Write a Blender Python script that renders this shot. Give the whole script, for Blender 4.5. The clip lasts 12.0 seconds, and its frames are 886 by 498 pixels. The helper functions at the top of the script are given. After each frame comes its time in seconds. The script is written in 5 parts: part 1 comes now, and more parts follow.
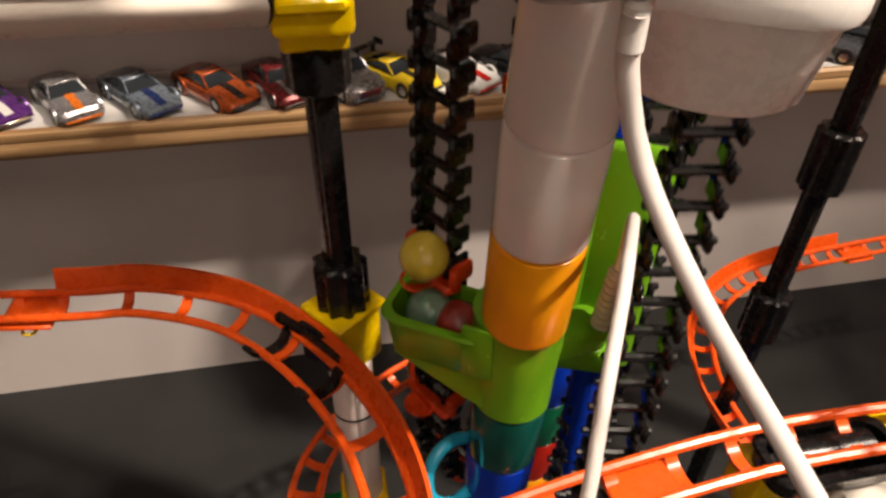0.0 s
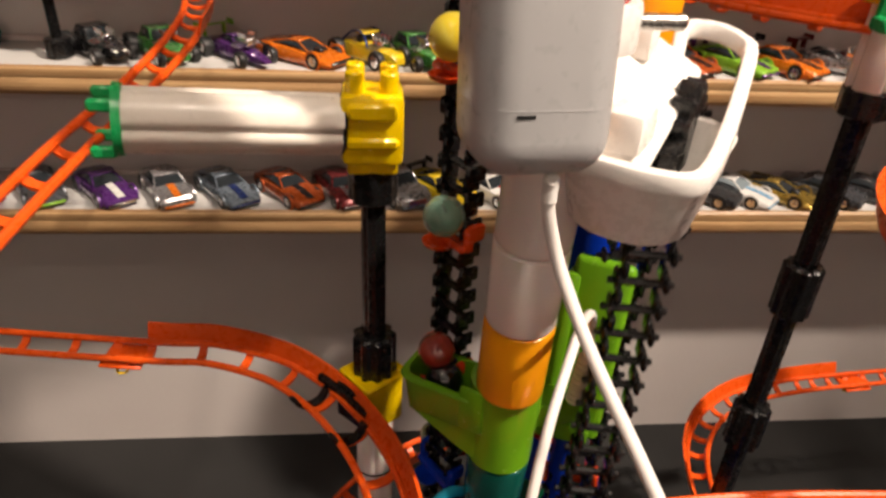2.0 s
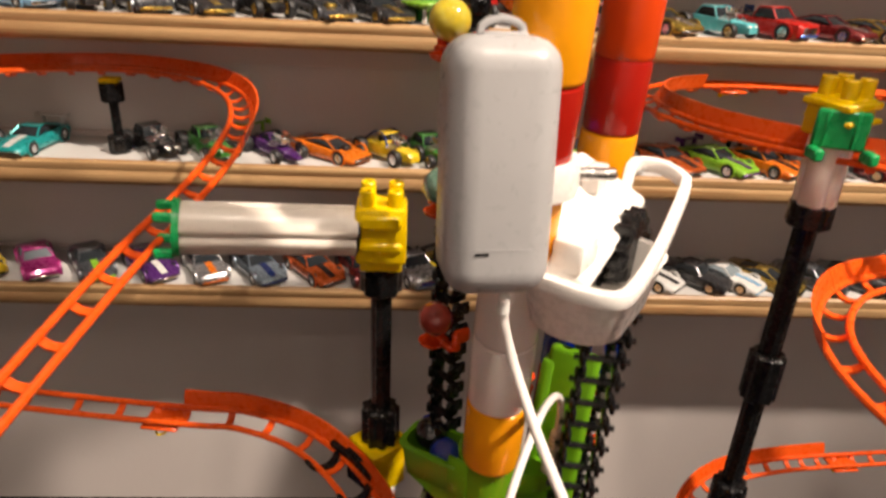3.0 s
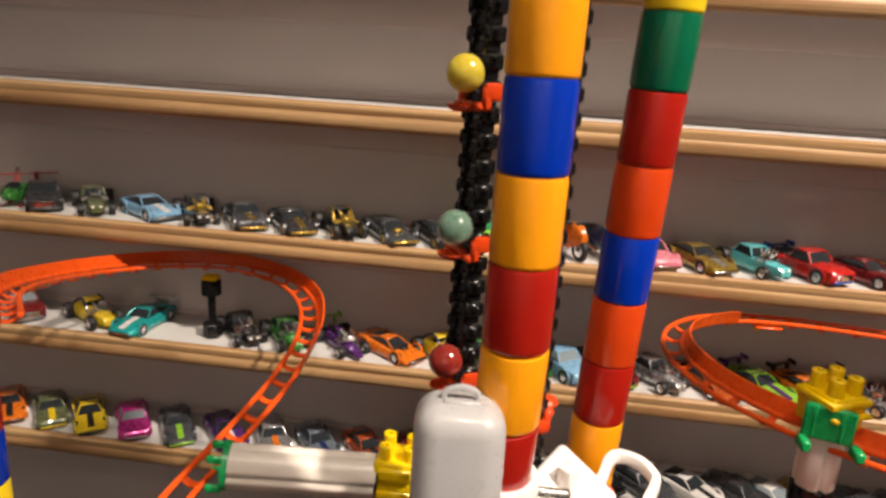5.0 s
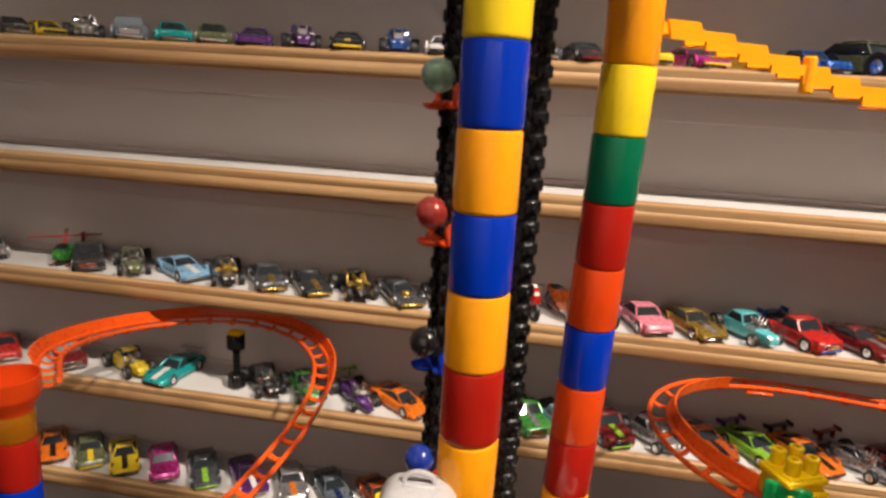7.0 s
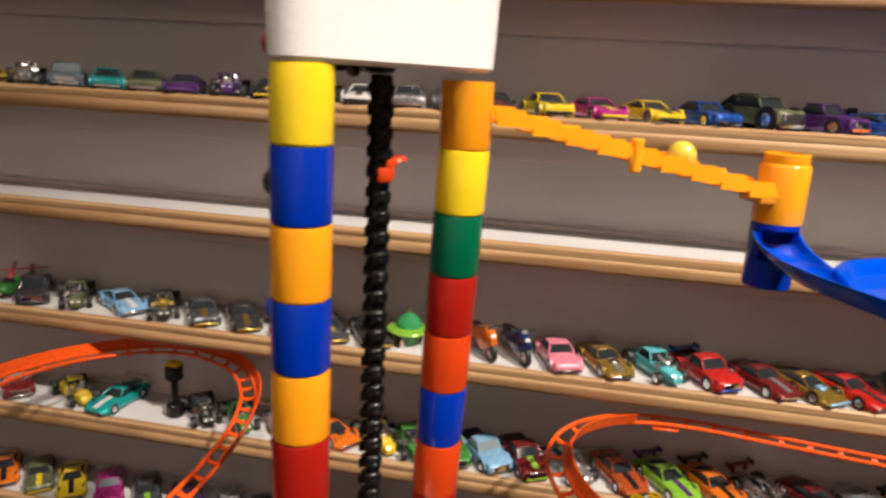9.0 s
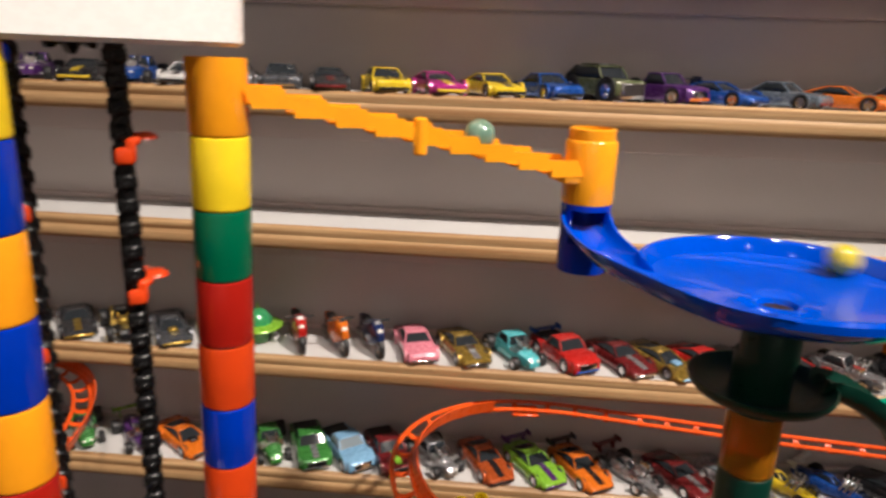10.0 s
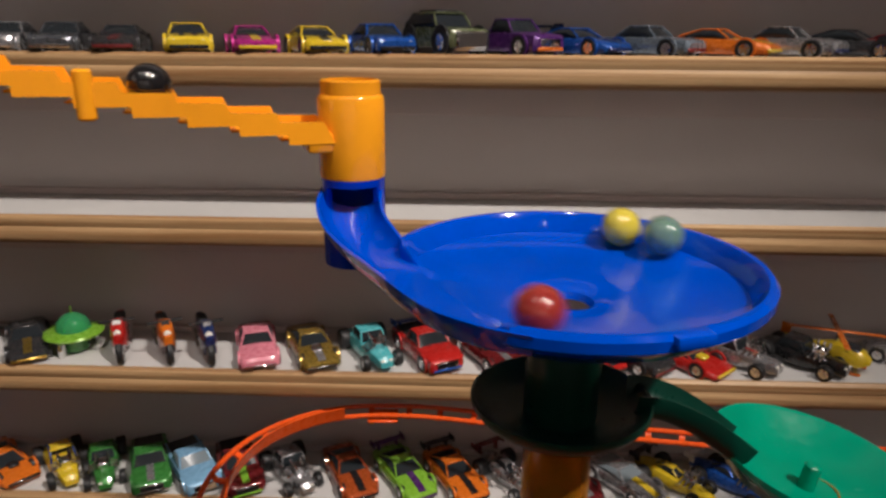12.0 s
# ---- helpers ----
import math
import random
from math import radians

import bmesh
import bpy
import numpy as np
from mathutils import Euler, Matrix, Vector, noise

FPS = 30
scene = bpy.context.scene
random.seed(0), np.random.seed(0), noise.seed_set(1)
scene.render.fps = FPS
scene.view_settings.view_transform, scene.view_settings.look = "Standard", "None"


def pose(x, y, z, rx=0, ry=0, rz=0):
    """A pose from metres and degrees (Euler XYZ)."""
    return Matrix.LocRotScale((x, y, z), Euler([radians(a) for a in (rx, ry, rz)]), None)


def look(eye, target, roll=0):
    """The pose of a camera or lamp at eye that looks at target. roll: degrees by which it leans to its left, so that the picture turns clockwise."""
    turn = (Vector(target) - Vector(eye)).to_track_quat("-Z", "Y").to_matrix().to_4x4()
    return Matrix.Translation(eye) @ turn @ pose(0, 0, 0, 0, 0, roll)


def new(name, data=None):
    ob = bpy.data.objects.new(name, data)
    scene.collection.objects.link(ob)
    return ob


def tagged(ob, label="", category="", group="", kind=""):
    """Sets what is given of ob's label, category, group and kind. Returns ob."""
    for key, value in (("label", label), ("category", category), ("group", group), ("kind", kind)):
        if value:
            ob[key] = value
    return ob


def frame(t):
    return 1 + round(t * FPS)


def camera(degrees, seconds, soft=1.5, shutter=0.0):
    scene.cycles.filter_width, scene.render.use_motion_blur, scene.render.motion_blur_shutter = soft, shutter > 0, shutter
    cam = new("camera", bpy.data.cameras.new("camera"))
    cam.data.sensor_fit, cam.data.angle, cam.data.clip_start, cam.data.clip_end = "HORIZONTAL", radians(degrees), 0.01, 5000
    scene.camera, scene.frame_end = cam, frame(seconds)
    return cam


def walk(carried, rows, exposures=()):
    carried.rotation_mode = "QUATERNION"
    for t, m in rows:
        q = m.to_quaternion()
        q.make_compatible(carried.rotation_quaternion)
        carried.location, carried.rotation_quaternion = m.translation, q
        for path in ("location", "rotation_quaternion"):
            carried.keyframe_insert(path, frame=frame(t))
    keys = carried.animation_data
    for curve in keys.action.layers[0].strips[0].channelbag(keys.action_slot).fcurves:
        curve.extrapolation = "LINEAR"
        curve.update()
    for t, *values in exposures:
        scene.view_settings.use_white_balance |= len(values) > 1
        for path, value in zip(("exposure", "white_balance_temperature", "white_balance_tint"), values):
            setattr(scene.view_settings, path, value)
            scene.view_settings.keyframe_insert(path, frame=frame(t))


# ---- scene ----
cam = camera(65.8, 12.0, soft=2.7, shutter=0.5)
PATH = [
    (0, (-0.0542, -0.115, 0.782), (0.248, 1.406, -0.481), 0.8),
    (0.5, (-0.054, -0.121, 0.786), (0.236, 1.409, -0.469), 1.3),
    (1, (-0.048, -0.132, 0.795), (0.192, 1.459, -0.391), 1.9),
    (1.5, (-0.047, -0.149, 0.805), (0.166, 1.504, -0.3), 2.3),
    (2, (-0.0521, -0.173, 0.815), (0.136, 1.54, -0.2), 3.0),
    (2.5, (-0.05, -0.199, 0.834), (0.109, 1.563, -0.1), 3.3),
    (3, (-0.043, -0.213, 0.851), (0.068, 1.593, -0.001), 2.9),
    (3.5, (-0.035, -0.224, 0.873), (0.013, 1.624, 0.11), 2.1),
    (3.7, (-0.03, -0.23, 0.883), (-0.008, 1.638, 0.171), 2.4),
    (5.5, (0.002, -0.237, 0.96), (-0.255, 1.673, 0.425), 3.5),
    (6.5, (0.017, -0.252, 0.981), (-0.283, 1.663, 0.488), 2.9),
    (8.3, (0.067, -0.27, 1.012), (-0.311, 1.635, 0.535), 4.3),
    (8.5, (0.074, -0.27, 1.021), (-0.279, 1.639, 0.539), 4.0),
    (9, (0.106, -0.259, 1.028), (-0.241, 1.651, 0.547), 3.1),
    (9.5, (0.138, -0.235, 1.031), (-0.123, 1.682, 0.522), 2.3),
    (10, (0.173, -0.212, 1.031), (0.023, 1.708, 0.49), 2.0),
    (10.5, (0.209, -0.201, 1.036), (0.117, 1.721, 0.492), 1.1),
    (11, (0.247, -0.188, 1.033), (0.195, 1.74, 0.501), 1.0),
    (11.5, (0.265, -0.16, 1.023), (0.17, 1.759, 0.467), 0.7),
    (12, (0.264, -0.131, 1.017), (0.202, 1.774, 0.411), 0.4),
]
walk(cam, [(t, look(eye, target, roll)) for t, eye, target, roll in PATH],
     exposures=((0.0, 0.66, 6500, 10), (2.0, 0.60, 6500, 10), (3.0, 0.66, 6500, 10), (3.5, 0.32, 6450, 10), (5.5, 0.48, 6300, 9), (9.0, 0.38, 6050, 9), (10.0, 0.22, 5900, 9), (11.0, 0.02, 5800, 9), (11.5, -0.24, 5750, 9), (12.0, -0.46, 5800, 9)))


# ---- light ----
world = bpy.data.worlds.new("room_air")
world.use_nodes = True
world.node_tree.nodes["Background"].inputs[0].default_value = (0.9, 0.78, 0.68, 1)
world.node_tree.nodes["Background"].inputs[1].default_value = 0.05
scene.world = world

FLOOR = 0.2580
WALL = 0.374
CEIL = 2.65


def spot(x, y, watts, size=0.07, aim=(0.1, 0.2, 0.6), cone=75, blend=0.6):
    d = bpy.data.lights.new("unseen_spot", "SPOT")
    d.energy, d.shadow_soft_size, d.color = watts, size, (1.0, 0.83, 0.68)
    d.spot_size, d.spot_blend = radians(cone), blend
    ob = new("unseen_spot_light", d)
    ob.matrix_world = look((x, y, CEIL - 0.06), aim)
    return ob


# All out of view: the first is the key, the rest added as fill.
SPOTS = [(1.25, -0.62, 262, (0.17, 0.15, 0.87)), (-0.50, -0.58, 6, (-0.2, 0.15, 0.6)), (0.25, -0.62, 42, (0.2, 0.15, 0.6)), (-0.7, -1.75, 70, (-0.6, -2.4, 1.3)), (0.8, -1.75, 100, (0.7, -2.4, 1.3))]
for x, y, w, aim in SPOTS:
    spot(x, y, w, 0.05, aim, 29 if w > 200 else 75, 1.0 if w > 200 else 0.6)

# ---- materials ----


def nodes(name):
    m = bpy.data.materials.new(name)
    m.use_nodes = True
    return m, m.node_tree, m.node_tree.nodes["Principled BSDF"]


def link(nt, a, b):
    nt.links.new(a, b)


def noise_tex(nt, scale, detail=4.0, vec=None, rough=0.5):
    n = nt.nodes.new("ShaderNodeTexNoise")
    n.inputs["Scale"].default_value = scale
    n.inputs["Detail"].default_value = detail
    n.inputs["Roughness"].default_value = rough
    if vec is None:
        c = nt.nodes.new("ShaderNodeTexCoord")
        vec = c.outputs["Object"]
    link(nt, vec, n.inputs["Vector"])
    return n


def ramp2(nt, fac, c0, c1, p0=0.3, p1=0.7):
    r = nt.nodes.new("ShaderNodeValToRGB")
    r.color_ramp.elements[0].position, r.color_ramp.elements[1].position = p0, p1
    r.color_ramp.elements[0].color, r.color_ramp.elements[1].color = (*c0, 1), (*c1, 1)
    link(nt, fac, r.inputs["Fac"])
    return r


def bump(nt, b, height, strength, dist):
    n = nt.nodes.new("ShaderNodeBump")
    n.inputs["Strength"].default_value, n.inputs["Distance"].default_value = strength, dist
    link(nt, height, n.inputs["Height"])
    link(nt, n.outputs["Normal"], b.inputs["Normal"])


def plastic(name, col, rough=0.17, var=0.08, through_light=0.0, sub=0.0, metal=0.0, coat=0.0):
    """Moulded plastic or painted metal: slight tone variation, scuffed gloss."""
    m, nt, b = nodes(name)
    n = noise_tex(nt, 40, 5)
    lo = tuple(max(0, c * (1 - var)) for c in col)
    hi = tuple(min(1, c * (1 + var)) for c in col)
    r = ramp2(nt, n.outputs["Fac"], lo, hi)
    link(nt, r.outputs["Color"], b.inputs["Base Color"])
    f = noise_tex(nt, 260, 6, rough=0.7)
    rr = ramp2(nt, f.outputs["Fac"], (rough * 0.75,) * 3, (min(1, rough * 1.4),) * 3, 0.35, 0.75)
    link(nt, rr.outputs["Color"], b.inputs["Roughness"])
    bump(nt, b, n.outputs["Fac"], 0.03, 0.0006)
    b.inputs["Metallic"].default_value = metal
    b.inputs["Transmission Weight"].default_value = through_light
    b.inputs["Coat Weight"].default_value = coat
    b.inputs["Coat Roughness"].default_value = 0.08
    b.inputs["IOR"].default_value = 1.45
    if sub:
        b.inputs["Subsurface Weight"].default_value = sub
        b.inputs["Subsurface Scale"].default_value = 0.004
    return m


def wood_mat(name):
    m, nt, b = nodes(name)
    c = nt.nodes.new("ShaderNodeTexCoord")
    mp = nt.nodes.new("ShaderNodeMapping")
    mp.inputs["Scale"].default_value = (1.3, 130, 130)
    link(nt, c.outputs["Object"], mp.inputs["Vector"])
    n = noise_tex(nt, 2.2, 8, mp.outputs["Vector"], 0.62)
    r = ramp2(nt, n.outputs["Fac"], (0.30, 0.16, 0.065), (0.62, 0.42, 0.215), 0.36, 0.64)
    k = noise_tex(nt, 5, 3)
    mix = nt.nodes.new("ShaderNodeMix")
    mix.data_type = "RGBA"
    mix.blend_type = "MULTIPLY"
    mix.inputs["Factor"].default_value = 0.5
    r2 = ramp2(nt, k.outputs["Fac"], (0.75, 0.68, 0.6), (1, 1, 1))
    link(nt, r.outputs["Color"], mix.inputs[6])
    link(nt, r2.outputs["Color"], mix.inputs[7])
    link(nt, mix.outputs[2], b.inputs["Base Color"])
    b.inputs["Roughness"].default_value = 0.42
    bump(nt, b, n.outputs["Fac"], 0.25, 0.0006)
    return m


def paint_mat(name, a, c, scale=3.0, rough=0.6, grain=220, bumpy=0.2):
    m, nt, b = nodes(name)
    n = noise_tex(nt, scale, 5)
    r = ramp2(nt, n.outputs["Fac"], a, c)
    link(nt, r.outputs["Color"], b.inputs["Base Color"])
    g = noise_tex(nt, grain, 4)
    b.inputs["Roughness"].default_value = rough
    bump(nt, b, g.outputs["Fac"], bumpy, 0.0008)
    return m


def marble_mat(name, col, swirl, clear=0.6):
    m, nt, b = nodes(name)
    n = noise_tex(nt, 70, 2)
    n.inputs["Distortion"].default_value = 1.5
    r = ramp2(nt, n.outputs["Fac"], col, swirl, 0.30, 0.78)
    link(nt, r.outputs["Color"], b.inputs["Base Color"])
    b.inputs["Roughness"].default_value = 0.13
    b.inputs["Coat Weight"].default_value = 1.0
    b.inputs["Coat Roughness"].default_value = 0.10
    b.inputs["Transmission Weight"].default_value = clear
    b.inputs["IOR"].default_value = 1.5
    return m


M = {}
M["wood"] = wood_mat("shelf_wood")
M["wall"] = paint_mat("grey_wall_paint", (0.58, 0.53, 0.51), (0.66, 0.61, 0.59))
M["pinkish_tone"] = paint_mat("pinkish_band_paint", (0.60, 0.52, 0.495), (0.67, 0.59, 0.565))
M["white_board"] = paint_mat("white_shelf_board", (0.52, 0.51, 0.50), (0.61, 0.60, 0.585), 6)
M["floor"] = paint_mat("dark_carpet", (0.005, 0.005, 0.005), (0.014, 0.0135, 0.0135), 9, 0.75, 900, 0.6)
M["ceiling"] = paint_mat("ceiling_paint", (0.7, 0.66, 0.62), (0.76, 0.72, 0.68))
M["lamp"] = nodes("lamp_glow")[0]
M["lamp"].node_tree.nodes["Principled BSDF"].inputs["Emission Color"].default_value = (1, 0.86, 0.7, 1)
M["lamp"].node_tree.nodes["Principled BSDF"].inputs["Emission Strength"].default_value = 120
M["orange"] = plastic("orange_tube_plastic", (0.93, 0.36, 0.006))
M["yellow"] = plastic("yellow_tube_plastic", (0.90, 0.66, 0.012))
M["blue"] = plastic("blue_tube_plastic", (0.002, 0.032, 0.42), 0.15)
M["dishblue"] = plastic("blue_dish_plastic", (0.0, 0.060, 0.54), 0.09)
M["red"] = plastic("dark_red_tube_plastic", (0.36, 0.012, 0.006))
M["vermilion"] = plastic("vermilion_tube_plastic", (0.62, 0.055, 0.006))
M["green"] = plastic("dark_green_tube_plastic", (0.003, 0.12, 0.055))
M["lime"] = plastic("lime_green_plastic", (0.16, 0.42, 0.012), 0.22, 0.06, 0.15)
M["teal"] = plastic("clear_teal_plastic", (0.02, 0.30, 0.24), 0.1, 0.05, 0.75)
M["darkgreen"] = plastic("smoky_green_plastic", (0.003, 0.042, 0.027), 0.36, 0.05, 0.12)
M["jade"] = plastic("jade_green_plastic", (0.006, 0.23, 0.135), 0.22)
M["amber"] = plastic("clear_amber_plastic", (0.72, 0.30, 0.01), 0.12, 0.05, 0.7)
M["clear"] = plastic("milky_clear_plastic", (0.90, 0.80, 0.76), 0.10, 0.03, 0.0, 0.15)
M["white"] = plastic("white_plastic", (0.88, 0.86, 0.83), 0.28, 0.02)
# White motor case; its front's shade is put into this grey base colour.
M["grey"] = plastic("shaded_white_plastic", (0.43, 0.43, 0.44), 0.32, 0.04)
M["pipe"] = plastic("cream_white_plastic", (0.76, 0.70, 0.63), 0.32, 0.05)
M["black"] = plastic("black_plastic", (0.006, 0.006, 0.0065), 0.26, 0.2)
M["track"] = plastic("orange_red_track_plastic", (0.78, 0.095, 0.008), 0.3, 0.06, 0.0)
M["carrier"] = plastic("red_orange_carrier_plastic", (0.70, 0.06, 0.008), 0.25)
M["bright"] = plastic("bright_yellow_plastic", (0.85, 0.58, 0.0), 0.25)
M["clip"] = plastic("green_clip_plastic", (0.01, 0.33, 0.09), 0.3)
M["cord"] = plastic("white_cord_rubber", (0.80, 0.75, 0.72), 0.45, 0.03)
M["steel"] = plastic("steel", (0.55, 0.54, 0.52), 0.25, 0.05, metal=1.0)

# ---- mesh helpers ----


def box(bm, sx, sy, sz, m=None, bevel=0.0, seg=2):
    geo = bmesh.ops.create_cube(bm, size=1.0, matrix=Matrix.Diagonal((sx, sy, sz, 1)))
    vs = geo["verts"]
    if bevel:
        es = list({e for v in vs for e in v.link_edges})
        out = bmesh.ops.bevel(bm, geom=es, offset=bevel, segments=seg, profile=0.5, affect="EDGES")
        vs = list({v for v in out["verts"]} | {v for f in out["faces"] for v in f.verts})
    if m is not None:
        bmesh.ops.transform(bm, matrix=m, verts=[v for v in vs if v.is_valid])
    return bm


def lathe(bm, profile, seg=32, m=None, closed=False):
    """Revolves (r, z) pairs round the z axis."""
    rings = []
    m = m or Matrix.Identity(4)
    for r, z in profile:
        if r < 1e-6:
            rings.append([bm.verts.new(m @ Vector((0, 0, z)))])
        else:
            rings.append([bm.verts.new(m @ Vector((r * math.cos(a), r * math.sin(a), z))) for a in (2 * math.pi * i / seg for i in range(seg))])
    if closed:
        rings.append(rings[0])
    for a, b in zip(rings, rings[1:]):
        for i in range(seg):
            j = (i + 1) % seg
            if len(a) == 1 and len(b) == 1:
                continue
            if len(a) == 1:
                bm.faces.new((a[0], b[j], b[i]))
            elif len(b) == 1:
                bm.faces.new((a[i], a[j], b[0]))
            else:
                bm.faces.new((a[i], a[j], b[j], b[i]))
    return bm


def rod(bm, r, z0, z1, seg=20, m=None, bevel=0.0008):
    b = min(bevel, r * 0.4)
    return lathe(bm, [(0, z0), (r - b, z0), (r, z0 + b), (r, z1 - b), (r - b, z1), (0, z1)], seg, m)


def knurl(bm, r, z0, z1, teeth=10, depth=0.0012, m=None):
    """A knob with rounded lobes round its rim."""
    m = m or Matrix.Identity(4)
    n = teeth * 6
    rings = []
    for k, z in ((0.86, z0), (1, z0 + 0.0012), (1, z1 - 0.0012), (0.86, z1)):
        rings.append([bm.verts.new(m @ Vector((k * (r + depth * math.cos(teeth * a)) * math.cos(a), k * (r + depth * math.cos(teeth * a)) * math.sin(a), z)))
                      for a in (2 * math.pi * i / n for i in range(n))])
    for a, b in zip(rings, rings[1:]):
        for i in range(n):
            bm.faces.new((a[i], a[(i + 1) % n], b[(i + 1) % n], b[i]))
    bm.faces.new(list(reversed(rings[0])))
    bm.faces.new(rings[-1])
    return bm


def glide(points, step=0.004):
    """A smooth line through a few control points, at even steps."""
    P = [Vector(p) for p in points]
    P = [2 * P[0] - P[1]] + P + [2 * P[-1] - P[-2]]
    out = []
    for i in range(1, len(P) - 2):
        n = max(2, int((P[i + 1] - P[i]).length / step))
        for k in range(n):
            u = k / n
            a, b, c, d = P[i - 1], P[i], P[i + 1], P[i + 2]
            out.append(0.5 * ((2 * b) + (c - a) * u + (2 * a - 5 * b + 4 * c - d) * u * u + (3 * b - a - 3 * c + d) * u ** 3))
    out.append(P[-2])
    return out


def frames(path):
    res = []
    for i, p in enumerate(path):
        t = (path[min(i + 1, len(path) - 1)] - path[max(i - 1, 0)]).normalized()
        s = t.cross(Vector((0, 0, 1)))
        s = s.normalized() if s.length > 1e-4 else Vector((1, 0, 0))
        res.append((p, t, s, s.cross(t).normalized()))
    return res


def sweep(bm, path, section, caps=True):
    """Carries a closed outline (side, up) along a line."""
    rings = []
    for p, t, s, u in frames(path):
        rings.append([bm.verts.new(p + s * a + u * b) for a, b in section])
    n = len(section)
    for a, b in zip(rings, rings[1:]):
        for i in range(n):
            bm.faces.new((a[i], a[(i + 1) % n], b[(i + 1) % n], b[i]))
    if caps:
        bm.faces.new(list(reversed(rings[0])))
        bm.faces.new(rings[-1])
    return bm


def circle(r, n=10, cx=0.0, cy=0.0):
    return [(cx + r * math.cos(2 * math.pi * i / n), cy + r * math.sin(2 * math.pi * i / n)) for i in range(n)]


def prism(bm, outline, z0, z1, m=None):
    m = m or Matrix.Identity(4)
    a = [bm.verts.new(m @ Vector((x, y, z0))) for x, y in outline]
    b = [bm.verts.new(m @ Vector((x, y, z1))) for x, y in outline]
    n = len(outline)
    for i in range(n):
        bm.faces.new((a[i], a[(i + 1) % n], b[(i + 1) % n], b[i]))
    bm.faces.new(list(reversed(a)))
    bm.faces.new(b)
    return bm


def round_rect(w, d, r, n=5, cx=0.0, cy=0.0):
    out = []
    for k, (sx, sy) in enumerate(((1, 1), (-1, 1), (-1, -1), (1, -1))):
        for i in range(n + 1):
            a = math.pi / 2 * (k + i / n)
            out.append((cx + sx * (w / 2 - r) + r * math.cos(a), cy + sy * (d / 2 - r) + r * math.sin(a)))
    return out


def tub(bm, w, d, r, z0, z1, wall=0.0018, taper=0.0, bottom=0.002, m=None):
    """A hollow open tray with rounded corners and a thick rim."""
    m = m or Matrix.Identity(4)
    rings = []
    for ww, dd, z in ((w - taper - 0.003, d - taper - 0.003, z0), (w - taper, d - taper, z0 + 0.0018), (w, d, z1 - 0.002), (w + 0.002, d + 0.002, z1 - 0.001), (w + 0.001, d + 0.001, z1),
                      (w - 2 * wall, d - 2 * wall, z1), (w - 2 * wall - taper, d - 2 * wall - taper, z0 + bottom)):
        rings.append([bm.verts.new(m @ Vector((x, y, z))) for x, y in round_rect(ww, dd, r)])
    n = len(rings[0])
    for a, b in zip(rings, rings[1:]):
        for i in range(n):
            bm.faces.new((a[i], a[(i + 1) % n], b[(i + 1) % n], b[i]))
    bm.faces.new(list(reversed(rings[0])))
    bm.faces.new(rings[-1])
    return bm


def mesh_of(name, bm, material, smooth=True):
    bmesh.ops.recalc_face_normals(bm, faces=bm.faces)
    me = bpy.data.meshes.new(name)
    bm.to_mesh(me)
    bm.free()
    me.materials.append(material)
    if smooth:
        me.shade_smooth()
        me.set_sharp_from_angle(angle=radians(38))
    return me


def part(name, bm, material, parent=None, label="", at=None, smooth=True):
    ob = new(name, mesh_of(name, bm, material, smooth))
    if parent is not None:
        ob.parent = parent
    if at is not None:
        ob.matrix_basis = at
    if label:
        tagged(ob, label)
    return ob


def piece(name, me, parent, at):
    ob = new(name, me)
    ob.parent = parent
    ob.matrix_basis = at
    return ob


def thing(name, label, category, at=None, group="", kind=""):
    ob = new(name)
    ob.empty_display_size = 0.02
    if at is not None:
        ob.matrix_basis = at
    return tagged(ob, label, category, group, kind)


def B():
    return bmesh.new()


def T(x, y, z):
    return Matrix.Translation((x, y, z))


# ---- room ----
X0, X1, Y0 = -1.9, 2.3, -2.4


def slab(name, x0, x1, y0, y1, z0, z1, mat, label, category):
    bm = box(B(), x1 - x0, y1 - y0, z1 - z0, T((x0 + x1) / 2, (y0 + y1) / 2, (z0 + z1) / 2))
    ob = part(name, bm, mat, None, label, smooth=False)
    return tagged(ob, label, category, kind="structure")


slab("floor", X0, X1, Y0, WALL, FLOOR - 0.1, FLOOR, M["floor"], "dark charcoal carpeted floor", "floor")
slab("wall_north", X0, X1, WALL, WALL + 0.1, FLOOR - 0.1, CEIL, M["wall"], "grey painted wall behind the display shelves", "wall")
# Unseen walls and ceiling close the room; the south wall bounces the fill.
slab("wall_south", X0, X1, Y0 - 0.1, Y0, FLOOR - 0.1, CEIL, M["wall"], "unseen plain grey painted wall", "wall")
slab("wall_west", X0 - 0.1, X0, Y0 - 0.1, WALL + 0.1, FLOOR - 0.1, CEIL, M["wall"], "unseen plain grey painted wall", "wall")
slab("wall_east", X1, X1 + 0.1, Y0 - 0.1, WALL + 0.1, FLOOR - 0.1, CEIL, M["wall"], "unseen plain grey painted wall", "wall")
slab("ceiling", X0 - 0.1, X1 + 0.1, Y0 - 0.1, WALL + 0.1, CEIL, CEIL + 0.1, M["ceiling"], "off-white painted ceiling", "ceiling")

